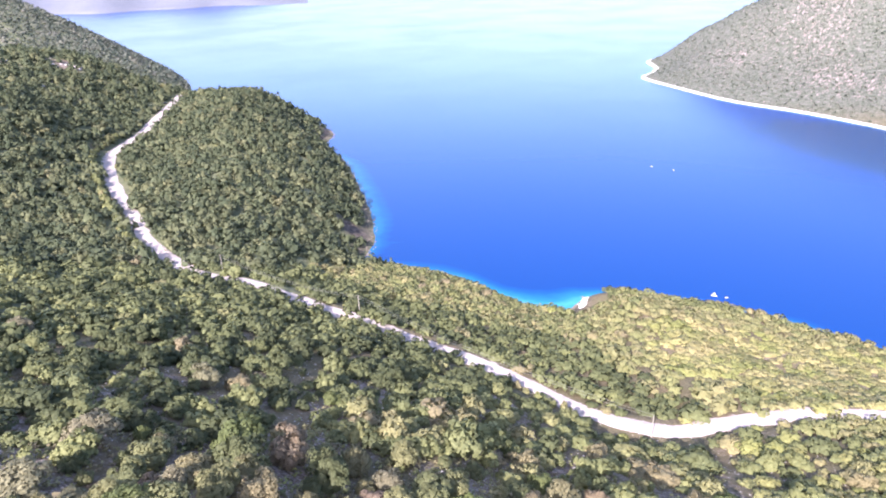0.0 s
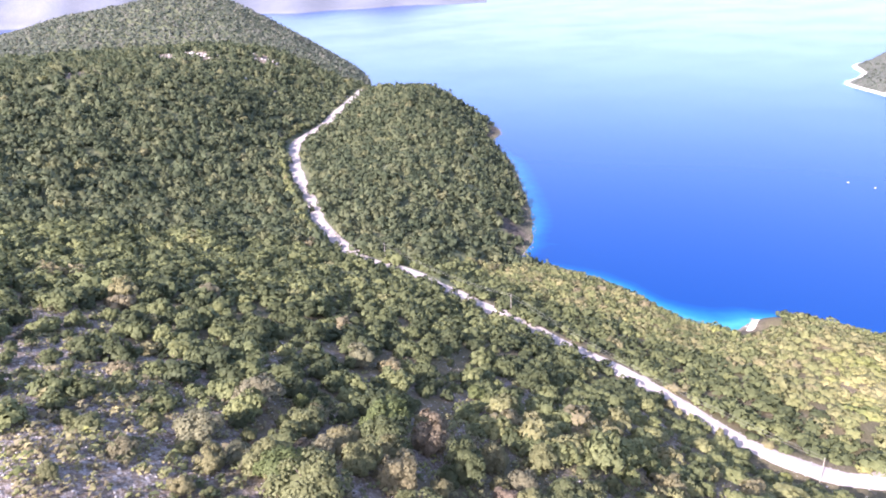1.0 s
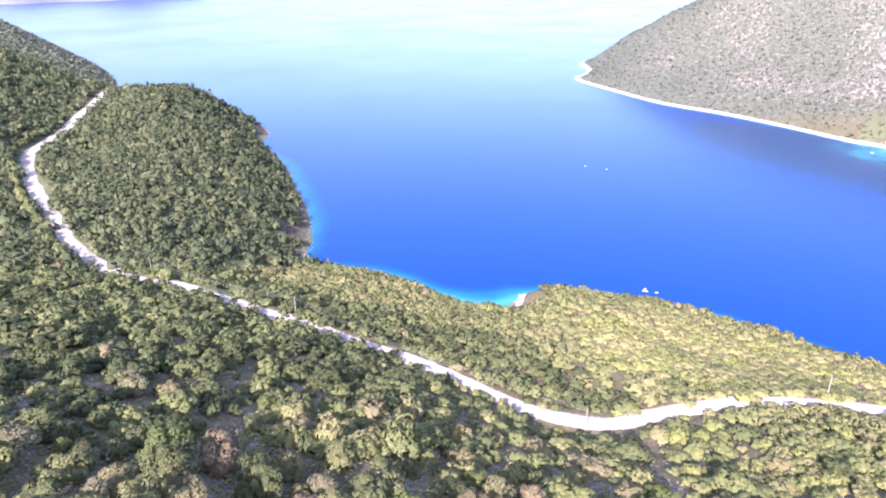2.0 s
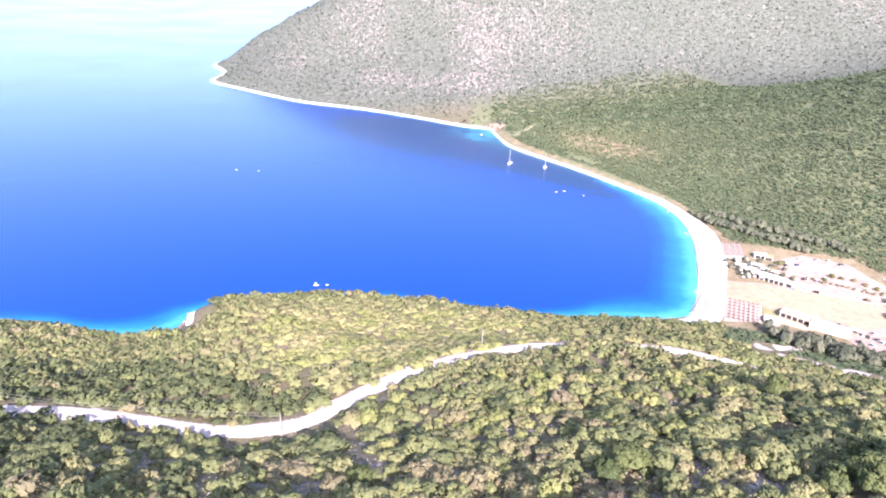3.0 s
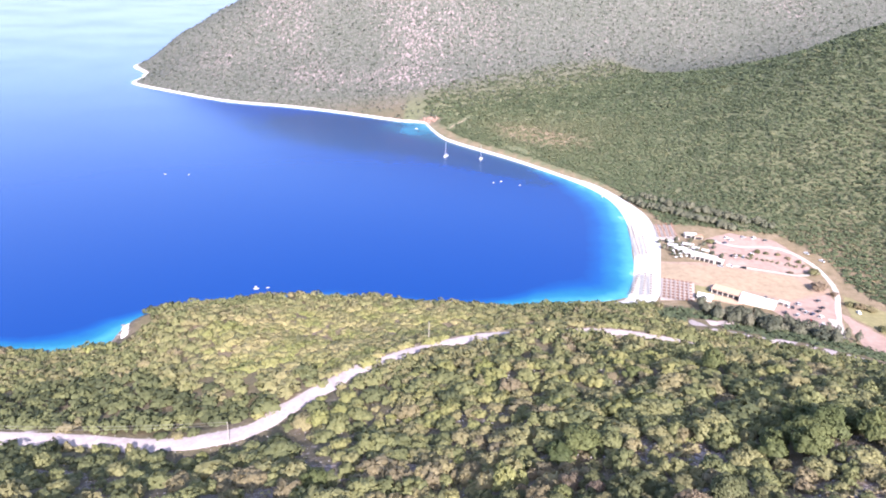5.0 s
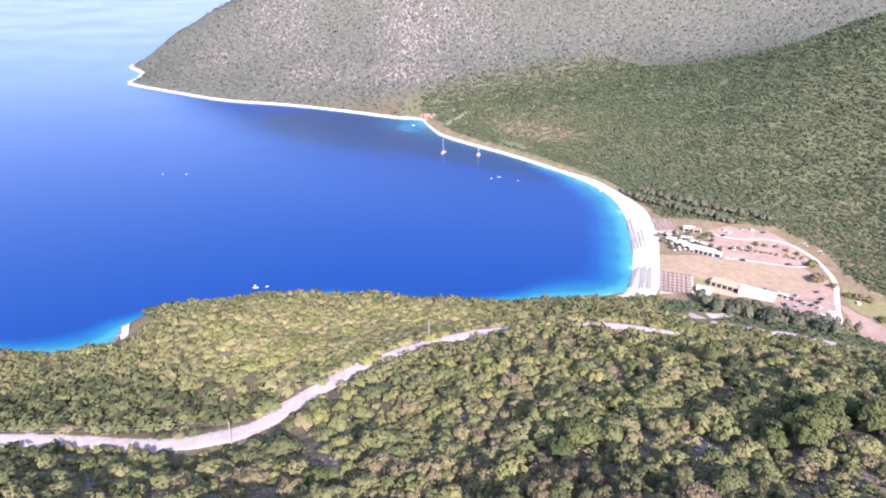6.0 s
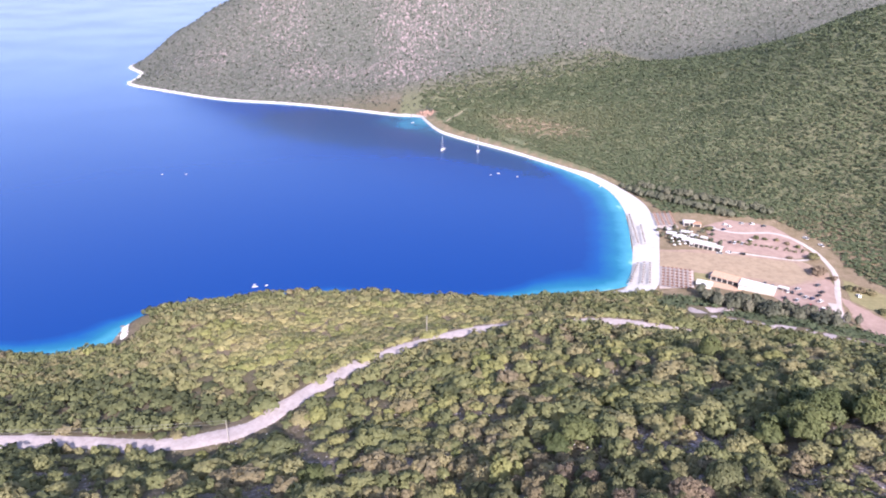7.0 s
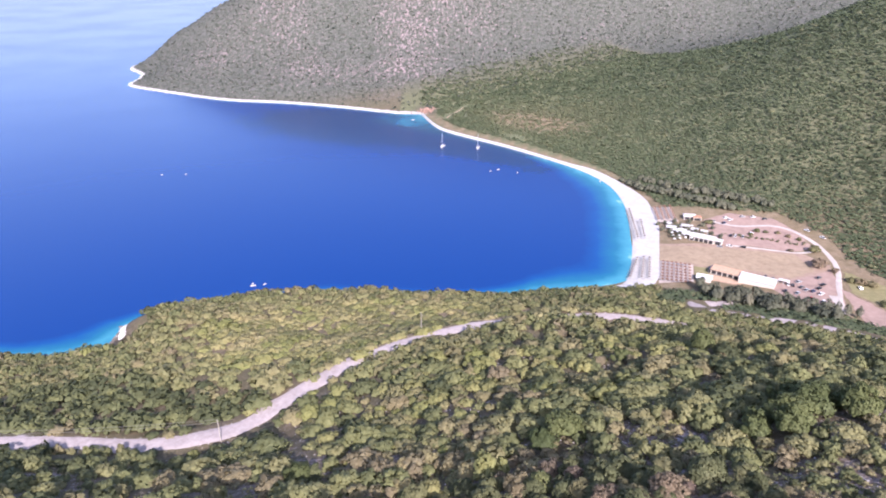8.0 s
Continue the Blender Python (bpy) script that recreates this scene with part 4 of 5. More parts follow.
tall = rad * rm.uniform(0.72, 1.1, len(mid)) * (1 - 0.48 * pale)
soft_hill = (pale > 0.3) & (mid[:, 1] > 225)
stand(LIGHT, (mid - [0, 0, 0.1])[~soft_hill], rad[~soft_hill], tall[~soft_hill], tint[~soft_hill], "maquis", "olive-coloured maquis on the headland and cove slopes", "shrubs", SCRUB, 6)
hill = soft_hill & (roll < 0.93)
stand(BROAD, (mid - [0, 0, 0.2])[hill], rad[hill] * 1.16, tall[hill] * 0.95, tint[hill], "maquis", "low broad shrubs on the seaward hill, tinted as if sunlit", "shrubs", SCRUB, 61)

# bushes close above the road, which throw their shade on it
rr_ = np.random.RandomState(71)
for lo_x, hi_x, off_, gap_, small, great, lab in ((-300, -88, 6.6, 4.8, 1.3, 2.3, "dark maquis bushes along the upper edge of the road"), (-640, -330, 9.6, 5.5, 2.6, 4.2, "dense trees along the upper edge of the far road")):
    row = offset(catmull(ROAD, gap_), off_)
    row = row[(row[:, 0] > lo_x) & (row[:, 0] < hi_x)]
    row = row[rr_.uniform(size=len(row)) < 0.78]
    row = row + rr_.normal(0, 0.6, row.shape)
    rad = sizes(rr_, len(row), small, great)
    stand(MEDIUM, np.column_stack([row, height(row[:, 0], row[:, 1]) - 0.1]), rad, rad * rr_.uniform(1.1, 1.6, len(row)), np.clip(rr_.normal(0.3, 0.12, len(row)), 0, 0.6), "roadside_bushes", lab, "shrubs", SCRUB, 72)

wst, rw = candidates(-1010, -120, -60, 560, 6.9, 13)
wst = wst[sector(wst, -93, -25, 348, 1010) & (wst[:, 0] < -300)]
rad = sizes(rw, len(wst), 2.3, 5.8)
wd_, _ = far_from(coast_line, wst[:, 0], wst[:, 1])
ok = off_road(wst, rad) & (rw.uniform(size=len(wst)) > 1.3 * clearing(wst)) & (rw.uniform(size=len(wst)) < 0.97 - 0.35 * np.clip(waves(wst[:, 0], wst[:, 1], 40, 79), 0, 1)) & (wd_ > 6) & (CLIFFS(wst[:, 0], wst[:, 1]) < 0.25 + 0.6 * rw.uniform(size=len(wst)))
wst, rad = wst[ok], rad[ok]
stand(SMALL, wst - [0, 0, 0.2], rad, rad * rw.uniform(1.0, 1.6, len(wst)), hue(rw, wst, 0.15, 0.13, 0.02), "woodland",
      "dense dark green woodland covering the headland and hillside", "woodland", WOODS, 7)

eas, re = candidates(-40, 950, 300, 1450, 3.45, 14)
face = (eas[:, 0] * -0.4 + eas[:, 1] - 905)
eas = eas[sector(eas, -2, 39, 300, 1560) & (face < 125) & (past_ridge(eas[:, 0], eas[:, 1]) < 0.5) & (np.hypot(eas[:, 0], eas[:, 1]) > 352)]
dryness = 0.9 * blob(eas[:, 0], eas[:, 1], 110, 800, 95, 40, -45)
ok = re.uniform(size=len(eas)) < 0.95 - 0.5 * dryness - 0.8 * np.clip((eas[:, 0] * -0.4 + eas[:, 1] - 905) / 130, 0, 1)
path_d, _ = far_from(catmull([(3, 852), (9, 868), (19, 880), (25, 893)], 3), eas[:, 0], eas[:, 1])
ok &= (path_d > 5.5) & (blob(eas[:, 0], eas[:, 1], -24, 898, 22, 16) < 0.2) & (blob(eas[:, 0], eas[:, 1], 84, 752, 34, 10, -42) < 0.3 + 0.5 * re.uniform(size=len(eas)))
beyond = np.hypot(eas[:, 0], eas[:, 1]) > 850
ok &= ~beyond | (re.uniform(size=len(eas)) < 0.55)
ok &= off_road(eas, np.full(len(eas), 2.2))
eas, beyond = eas[ok], beyond[ok]
rad = sizes(re, len(eas), 1.6, 3.2) * np.where(beyond, 1.3, 1.0)
stand(TINY, eas - [0, 0, 0.2], rad, rad * re.uniform(0.40, 0.64, len(eas)), np.clip(hue(re, eas, 0.27, 0.07, 0.05) + 0.24 * blob(eas[:, 0], eas[:, 1], 130, 800, 190, 90, -40) + 0.06 * waves(eas[:, 0], eas[:, 1], 160, 41), 0, 0.75), "woodland",
      "even low green woodland covering the valley slope", "woodland", VALLEY, 8)

far, rf = candidates(-620, 800, 700, 1640, 9.6, 15)
far = far[((far[:, 0] * -0.4 + far[:, 1] - 905 > 10) | (past_ridge(far[:, 0], far[:, 1]) > 0.5)) & (rf.uniform(size=len(far)) < 0.8 - 0.25 * np.clip(waves(far[:, 0], far[:, 1], 120, 21), -1, 1))]
rad = sizes(rf, len(far), 1.2, 3.0)
stand(SPECK, far - [0, 0, 0.3], rad, rad * 0.9, hue(rf, far, 0.45, 0.25, 0.02), "scrub", "thin grey-green scrub on the rocky mountain face", "scrub", GREYSCRUB, 9)

wmt, rx = candidates(-2300, -1000, 0, 720, 9.6, 16)
wmt = wmt[sector(wmt, -97, -58, 1000, 2300)]
rad = sizes(rx, len(wmt), 3.0, 6.5)
stand(SPECK, wmt - [0, 0, 0.3], rad, rad * 0.9, hue(rx, wmt, 0.45, 0.25, 0.02), "scrub", "scrub covering the distant hill", "scrub", GREYSCRUB, 10)

bck, rb = candidates(-260, 260, -330, 20, 8.0, 17)
bck = bck[~sector(bck, -104, 46, 0, 900) & (np.hypot(bck[:, 0], bck[:, 1]) > 34)]
rad = sizes(rb, len(bck), 1.4, 3.4)
tint = hue(rb, bck, 0.42, 0.16)
close = np.hypot(bck[:, 0], bck[:, 1]) < 110
for sel, shapes, sd in ((close, MEDIUM, 18), (~close, SPECK, 19)):
    stand(shapes, bck[sel] - [0, 0, 0.2], rad[sel], rad[sel], tint[sel], "maquis", "olive maquis on the slope above", "shrubs", SCRUB, sd)

# low undergrowth between the trees, and loose stones
und, ru = candidates(-190, 150, -25, 160, 1.9, 19, 0.5)
und = und[(sector(und, -97, 43, 60, 125) & (ru.uniform(size=len(und)) < 0.7)) | (sector(und, -97, 43, 60, 200) & (ru.uniform(size=len(und)) < 0.15 + 0.6 * clearing(und)))]
rad = sizes(ru, len(und), 0.3, 1.25) * (1 + 0.5 * clearing(und))
ok = off_road(und, rad)
und, rad = und[ok], rad[ok]
stand(LOW, und, rad, rad * 0.8, hue(ru, und, 0.58, 0.2), "undergrowth", "low dry undergrowth between the shrubs", "undergrowth", SCRUB, 20)

STONES = []
for k in range(6):
    v, f = OCTA
    STONES.append((v * (np.random.RandomState(k).uniform(0.6, 1.3, (6, 1)) * [1, 0.85, 0.6]), f))
sto, rs = candidates(-190, 150, -25, 200, 0.95, 21, 0.5)
sto = sto[sector(sto, -104, 46, 30, 190)]
keep = rs.uniform(size=len(sto)) < 0.11 + 0.62 * clearing(sto) + 0.10 * np.clip(waves(sto[:, 0], sto[:, 1], 24, 9), 0, 1)
sto = sto[keep]
d, _ = far_from(road_line, sto[:, 0], sto[:, 1])
sto = sto[d > 3.5]
rad = sizes(rs, len(sto), 0.10, 0.42)
stand(STONES, sto, rad, rad, rs.uniform(size=len(sto)), "loose_stones", "pale limestone stones strewn over the slope", "stones", LIME, 22)
edge_l = np.vstack([offset(road_wide[:-40], -3.4), offset(road_wide[:-40], 3.7)])
edge_l = edge_l[rs.uniform(size=len(edge_l)) < 0.85]
edge_l = np.vstack([edge_l + rs.normal(0, 0.35, edge_l.shape) for _ in range(2)])
ez = height(edge_l[:, 0], edge_l[:, 1])
rad = sizes(rs, len(edge_l), 0.08, 0.36)
stand(STONES, np.column_stack([edge_l, ez + 0.05]), rad, rad, rs.uniform(size=len(edge_l)), "road_edge_stones", "pale stones along the road's edge", "stones", PEBBLE, 23)
wq = np.vstack([np.array([(x, y)]) + rs.normal(0, 1, (n, 2)) * s for x, y, s, n in ((-813, 178, 16, 40), (-828, 217, 14, 34), (-827, 297, 10, 22), (-690, 80, 22, 24), (-760, 250, 20, 12))])
rad = sizes(rs, len(wq), 1.2, 3.6)
stand(STONES, np.column_stack([wq, height(wq[:, 0], wq[:, 1])]), rad, rad, rs.uniform(size=len(wq)), "hilltop_rocks", "pale limestone rocks on the wooded hilltop", "rocks", LIME, 27)
# broken rock at the water's edge
shore_n = catmull(COAST_NORTH[:9], 2.5)
shore_w = catmull(COAST_WEST[8:22], 2.5)
for line, reach, m, lab, sd in ((shore_n, 4, PEBBLE, "white limestone boulders along the mountain's shore", 24), (shore_w, 4, BARKROCK, "broken rock at the foot of the cliffs", 25)):
    q = np.vstack([offset(line, rs.uniform(-1.5, reach)) + rs.normal(0, 1.2, (len(line), 2)) for _ in range(4)])
    rad = sizes(rs, len(q), 0.4, 1.4)
    stand(STONES, np.column_stack([q, np.maximum(height(q[:, 0], q[:, 1]), 0.0)]), rad, rad, rs.uniform(size=len(q)), "shore_rocks", lab, "rocks", m, sd)
u_ = rs.uniform(size=(200, 1))
q = np.array([(-184, 336)]) * (1 - u_) + np.array([(-176.5, 318)]) * u_ + rs.normal(0, 1, (200, 2)) * [1.0, 1.0]
rad = sizes(rs, len(q), 0.4, 1.2)
stand(STONES, np.column_stack([q, np.maximum(height(q[:, 0], q[:, 1]), 0.1) + 0.2]), rad, rad, rs.uniform(size=len(q)), "shore_rocks", "white rock outcrop in the cove", "rocks", PEBBLE, 26)


q = np.array([(-25, 899)]) + rs.normal(0, 1, (60, 2)) * [5.5, 4.0]
rad = sizes(rs, len(q), 1.0, 3.0)
stand(STONES, np.column_stack([q, np.maximum(height(q[:, 0], q[:, 1]), 1.0) + rs.uniform(0, 2.5, len(q)) * np.clip(1.4 - np.hypot(q[:, 0] + 25, q[:, 1] - 899) / 7, 0, 1)]), rad, rad * 1.4, rs.uniform(size=len(q)),
      "bank_rocks", "reddish broken bank above the white shore", "rocks", REDROCK, 28)


# ---- trees that stand alone on the flat ----
def lone_tree(x, y, radius, tall, shape, label, group="trees on the flat", leaves=FOLIAGE):
    z = float(height(x, y)[0])
    root = new("tree")
    root.matrix_basis = pose(x, y, z - 0.1, 0, 0, (x * 37 + y * 11) % 360)
    v, f, soft = shape
    up = 0.12 * tall
    cr = new("crown", triangle_mesh("crown", v * [radius, radius, tall * 0.62] + [0, 0, up], f, leaves, None, True, soft))
    tv, tf = trunk_shape(int(x) % 17, 1.0)
    tr = new("trunk", triangle_mesh("trunk", tv * [radius * 0.8, radius * 0.8, tall * 0.72], tf, BARK))
    cr.parent = tr.parent = root
    return tagged(root, label, "tree", group)


for k, (x, y, q) in enumerate(LANDMARKS):
    lone_tree(x, y, q, q * 1.55, FULL[k % 6], "broad fresh green tree among the olive shrubs", "green trees on the slope", GREENTREE)
for k, (x, y, q) in enumerate(BROWNED):
    lone_tree(x, y, q, q * 1.4, FULL[k % 6], "broad grey-brown shrub on the stony slope", "brown shrubs on the slope", BROWNTREE)
for x, y, s, h in ((262, 430, 4.2, 6.5), (253, 406, 5.6, 6.5), (259, 397, 2.6, 4.5), (262, 383, 3.2, 4.0), (266, 379, 3.6, 4.4), (271, 376, 3.4, 4.2), (264, 349, 3.6, 5.0),
                   (237, 466, 2.6, 3.0), (243, 464, 2.0, 2.6), (251, 462, 2.2, 2.8), (256, 456, 2.4, 2.8), (261, 450, 2.2, 2.6), (230, 460, 2.0, 2.4), (207, 482, 3.2, 4.2), (246, 431, 2.2, 2.6)):
    lone_tree(x, y, s, h, BIG[int(x) % 8], "round green bush on the dry flat" if h < 4.3 else "broad dark green tree beside the dirt track")
rt = np.random.RandomState(31)
for k in range(44):
    u = (k % 15) / 14
    x, y = 164 + 58 * u + rt.uniform(-3, 3), 372 - 34 * u - 8 * (k // 15) + rt.uniform(-3, 3)
    lone_tree(x, y, rt.uniform(2.6, 4.2), rt.uniform(5.5, 9.5), MEDIUM[k % 10], "tall dark green tree in a thick row at the hill's foot", "row of tall trees", DARKTREE)
for k in range(26):
    u = k / 25
    x, y = 168 + 66 * u, 592 - 82 * u ** 0.62
    lone_tree(x + rt.uniform(-2, 3), y + rt.uniform(0, 7), rt.uniform(3.2, 4.8), rt.uniform(5.0, 7.0), MEDIUM[k % 10], "grey-green olive tree behind the beach", "olive trees behind the beach", OLIVE)
for k in range(34):
    u = k / 33
    x, y = 184 + 82 * u, 590 - 84 * u ** 0.7
    lone_tree(x + rt.uniform(-3, 4), y + rt.uniform(2, 12), rt.uniform(2.6, 4.4), rt.uniform(4.2, 6.4), MEDIUM[k % 10], "grey-green olive tree behind the beach", "olive trees behind the beach", OLIVE)
for k in range(22):
    u = k / 21
    x, y = 218 + 44 * u, 458 - 15 * u
    lone_tree(x + rt.uniform(-1.5, 1.5), y + rt.uniform(-2.5, 2.5), rt.uniform(0.7, 1.5), rt.uniform(1.0, 1.9), MEDIUM[k % 10], "low dry bush in the strip between the car parks", "bushes of the car park", BROWNTREE)
for x, y in ((231, 333), (236, 331), (226, 335)):
    lone_tree(x, y, 1.9, 6.5, MEDIUM[2], "slender dark conifer at the track's end", "conifers by the track", DARKTREE)


# ---- helpers for things ----
def part(name, bm, material, parent, label=""):
    """One mesh under a thing or a part."""
    me = bpy.data.meshes.new(name)
    bm.to_mesh(me)
    bm.free()
    me.materials.append(material)
    o = new(name, me)
    o.parent = parent
    return tagged(o, label)


def box(x, y, z, sx, sy, sz, bevel=0.03, bm=None):
    """A bevelled block centred at x, y with its foot at z."""
    bm = bm or bmesh.new()
    b = bmesh.ops.create_cube(bm, size=1, matrix=Matrix.Translation((x, y, z + sz / 2)) @ Matrix.Diagonal((sx, sy, sz, 1)))
    if bevel:
        edges = list({e for v in b["verts"] for e in v.link_edges})
        bmesh.ops.bevel(bm, geom=edges, offset=bevel, segments=1, affect="EDGES")
    return bm


def rod(a, b, ra, rb, n=8, bm=None):
    """A tapered round bar from a to b."""
    bm = bm or bmesh.new()
    a, b = Vector(a), Vector(b)
    d = b - a
    m = Matrix.Translation((a + b) / 2) @ d.to_track_quat("Z", "Y").to_matrix().to_4x4()
    bmesh.ops.create_cone(bm, cap_ends=True, segments=n, radius1=ra, radius2=rb, depth=d.length, matrix=m)
    return bm


def loft(sections):
    """A closed skin through rings of points, with capped ends."""
    bm = bmesh.new()
    rings = [[bm.verts.new(p) for p in s] for s in sections]
    for a, b in zip(rings, rings[1:]):
        for k in range(len(a)):
            bm.faces.new((a[k], a[(k + 1) % len(a)], b[(k + 1) % len(b)], b[k]))
    bm.faces.new(rings[0][::-1])
    bm.faces.new(rings[-1])
    bmesh.ops.recalc_face_normals(bm, faces=bm.faces[:])
    return bm


def gz(x, y):
    return float(height(x, y)[0])


# ---- sunshades and loungers ----
def sunshade(material, size=1.0):
    root = new("beach_umbrella")
    part("pole", rod((0, 0, 0), (0, 0, 2.35), 0.05, 0.04), WOOD, root)
    bm = bmesh.new()
    n = 12
    rings = []
    for r0, z in ((1.35 * size, 1.95), (1.38 * size, 2.06), (0.8 * size, 2.36), (0.06, 2.62)):
        rings.append([bm.verts.new((r0 * (1 + 0.03 * (k % 2)) * math.cos(k * 6.283 / n), r0 * math.sin(k * 6.283 / n), z - 0.05 * (k % 2))) for k in range(n)])
    for a, b in zip(rings, rings[1:]):
        for k in range(n):
            bm.faces.new((a[k], a[(k + 1) % n], b[(k + 1) % n], b[k]))
    bm.faces.new(rings[-1])
    bm.faces.new(rings[0][::-1])
    part("canopy", bm, material, root)
    return root


def lounger():
    root = new("sun_lounger")
    f = box(0, 0, 0.26, 0.62, 1.95, 0.06, 0.02)
    part("frame", f, WOOD, root)
    m = box(0, -0.3, 0.33, 0.58, 1.3, 0.07, 0.02)
    part("mattress", m, CANVAS, root, "pale mattress")
    b = box(0, 0, 0, 0.58, 0.7, 0.07, 0.02)
    bmesh.ops.transform(b, matrix=pose(0, 0.62, 0.48, 32, 0, 0), verts=b.verts)
    part("backrest", b, CANVAS, root)
    for x in (-0.26, 0.26):
        for y in (-0.85, 0.6):
            part("leg", box(x, y, 0, 0.05, 0.05, 0.27, 0), WOOD, root)
    return root


def rows_of(thing, spots, label, category, group):
    """The thing at the first spot and copies at the rest: x, y, turn."""
    for k, (x, y, a, lift) in enumerate(spots):
        m = pose(x, y, gz(x, y) + lift, 0, 0, a)
        if k == 0:
            thing.matrix_basis = m
            tagged(thing, label, category, group)
        else:
            copy_thing(thing, m)


def along(a, b, n):
    return [(a[0] + (b[0] - a[0]) * k / (n - 1), a[1] + (b[1] - a[1]) * k / (n - 1)) for k in range(n)]


beach_rows = along((155, 520), (146.5, 461), 16) + along((157.5, 494), (151.5, 461), 9) + along((136.5, 424), (124.5, 396), 9) + along((141, 424), (131.5, 394), 9) + along((144.5, 422), (136, 393), 9)
rows_of(sunshade(STRAWG, 0.72), [(x, y, k * 13, 0.55) for k, (x, y) in enumerate(beach_rows)], "grey thatched beach umbrella on white pebbles", "umbrella", "umbrellas on the beach")
rows_of(lounger(), [(x + dx, y - 0.2, 80, 0.55) for x, y in beach_rows for dx in (-1.9, 1.7)], "wooden sun lounger beside a beach umbrella", "lounger", "loungers on the beach")
deck_rows = []
for c in range(7):
    for r_ in range(7):
        deck_rows.append((143.7 + 2.55 * c + 1.35 * r_, 389.5 + 4.3 * r_ - 1.25 * c, 0, 0.08))
rows_of(sunshade(STRAW, 0.78), deck_rows, "brown thatched umbrella on the pale deck", "umbrella", "umbrellas on the deck")
upper = [(171.5 + 4.2 * c + 0.55 * r_, 494 + 3.7 * r_, 0, 0.06) for c in range(4) for r_ in range(8)]
rows_of(sunshade(STRAW, 0.85), upper, "brown thatched umbrella behind the beach", "umbrella", "umbrellas behind the beach")

white = [(171 + 4.1 * (k % 5) + 0.9 * (k // 5), 452 + 5.6 * (k // 5) + 0.7 * (k % 3), k * 17, 0.0) for k in range(25)]
rows_of(sunshade(CANVAS, 0.8), white, "white canvas umbrella on the bar terrace", "umbrella", "white umbrellas of the bar")


# ---- buildings ----
def house(x, y, sx, sy, h, turn, roof, label, pitch=0.0, openings=3, eave=0.4, category="building", leaf=SHADE):
    z = gz(x, y) - 0.15
    root = new("beach_building")
    root.matrix_basis = pose(x, y, z, 0, 0, turn)
    t = 0.25
    for nx, ny, wx_, wy_ in ((0, sy / 2 - t / 2, sx, t), (sx / 2 - t / 2, 0, t, sy - 2 * t), (-sx / 2 + t / 2, 0, t, sy - 2 * t)):
        part("wall", box(nx, ny, 0, wx_, wy_, h, 0.02), WALL, root)
    pier = 0.55
    w = (sx - (openings + 1) * pier) / openings
    front_y = -sy / 2 + t / 2
    for k in range(openings + 1):
        part("wall", box(-sx / 2 + pier / 2 + k * (pier + w), front_y, 0, pier, t, h, 0.02), WALL, root)
    for k in range(openings):
        cx = -sx / 2 + pier + w / 2 + k * (pier + w)
        part("lintel", box(cx, front_y, h - 0.5, w, t, 0.5, 0.0), WALL, root)
        # dark panels fill the openings: glazing on the bar, painted shade on open fronts
        d = part("door", box(cx, front_y + 0.06, 0, w - 0.04, 0.06, h - 0.52, 0.01), leaf, root, "dark panel for glazing and open-front shade" if leaf is SHADE else "pale closed shutter door")
        part("door_handle", rod((cx + w * 0.3, front_y - 0.05, 1.0), (cx + w * 0.3, front_y - 0.05, 1.25), 0.02, 0.02, 6), ALU, d)
    part("floor_slab", box(0, 0, -0.3, sx + 0.6, sy + 0.6, 0.35, 0.03), GRAVEL, root)
    bm = bmesh.new()
    ex, ey = sx / 2 + eave, sy / 2 + eave
    if pitch:
        a = [bm.verts.new(p) for p in ((-ex, -ey, h), (ex, -ey, h), (ex, ey, h), (-ex, ey, h), (-ex + 1, 0, h + pitch), (ex - 1, 0, h + pitch))]
        for q in ((0, 1, 5, 4), (2, 3, 4, 5), (1, 2, 5), (3, 0, 4), (3, 2, 1, 0)):
            bm.faces.new([a[k] for k in q])
    else:
        box(0, 0, h, ex * 2, ey * 2, 0.22, 0.04, bm)
    part("roof", bm, roof, root)
    if not pitch:
        part("parapet", box(0, ey - 0.1, h + 0.22, ex * 2, 0.2, 0.25, 0.02), roof, root)
    return tagged(root, label, category, "buildings behind the beach")


house(196, 495, 9, 6, 2.8, -8, WHITE, "small hut with a pale roof behind the beach", 0.9, 2)
house(201, 492, 6, 5, 2.6, -8, TILE, "small hut with a terracotta roof", 0.8, 1)
house(191, 451, 17, 7, 3.2, -35, WHITE, "long white beach bar with a flat roof and dark doors", 0, 5)
house(200, 444, 5, 4, 3.0, -35, WHITE, "white service block beside the beach bar", 0, 1)
# its dark panels stand in for the shade inside an open veranda
house(187.5, 396, 18, 8, 3.0, -37, TAN, "long low building with a flat tan roof", 0, 5, 0.5)
house(201.5, 381.5, 21, 9.5, 3.4, -34, WHITE, "long low building with a flat white roof", 0, 5, 0.3, leaf=WALL)
house(170, 388, 9, 6, 2.6, -25, CANVAS, "low pale-roofed kiosk beside the deck", 0, 2, 0.5, leaf=WALL)


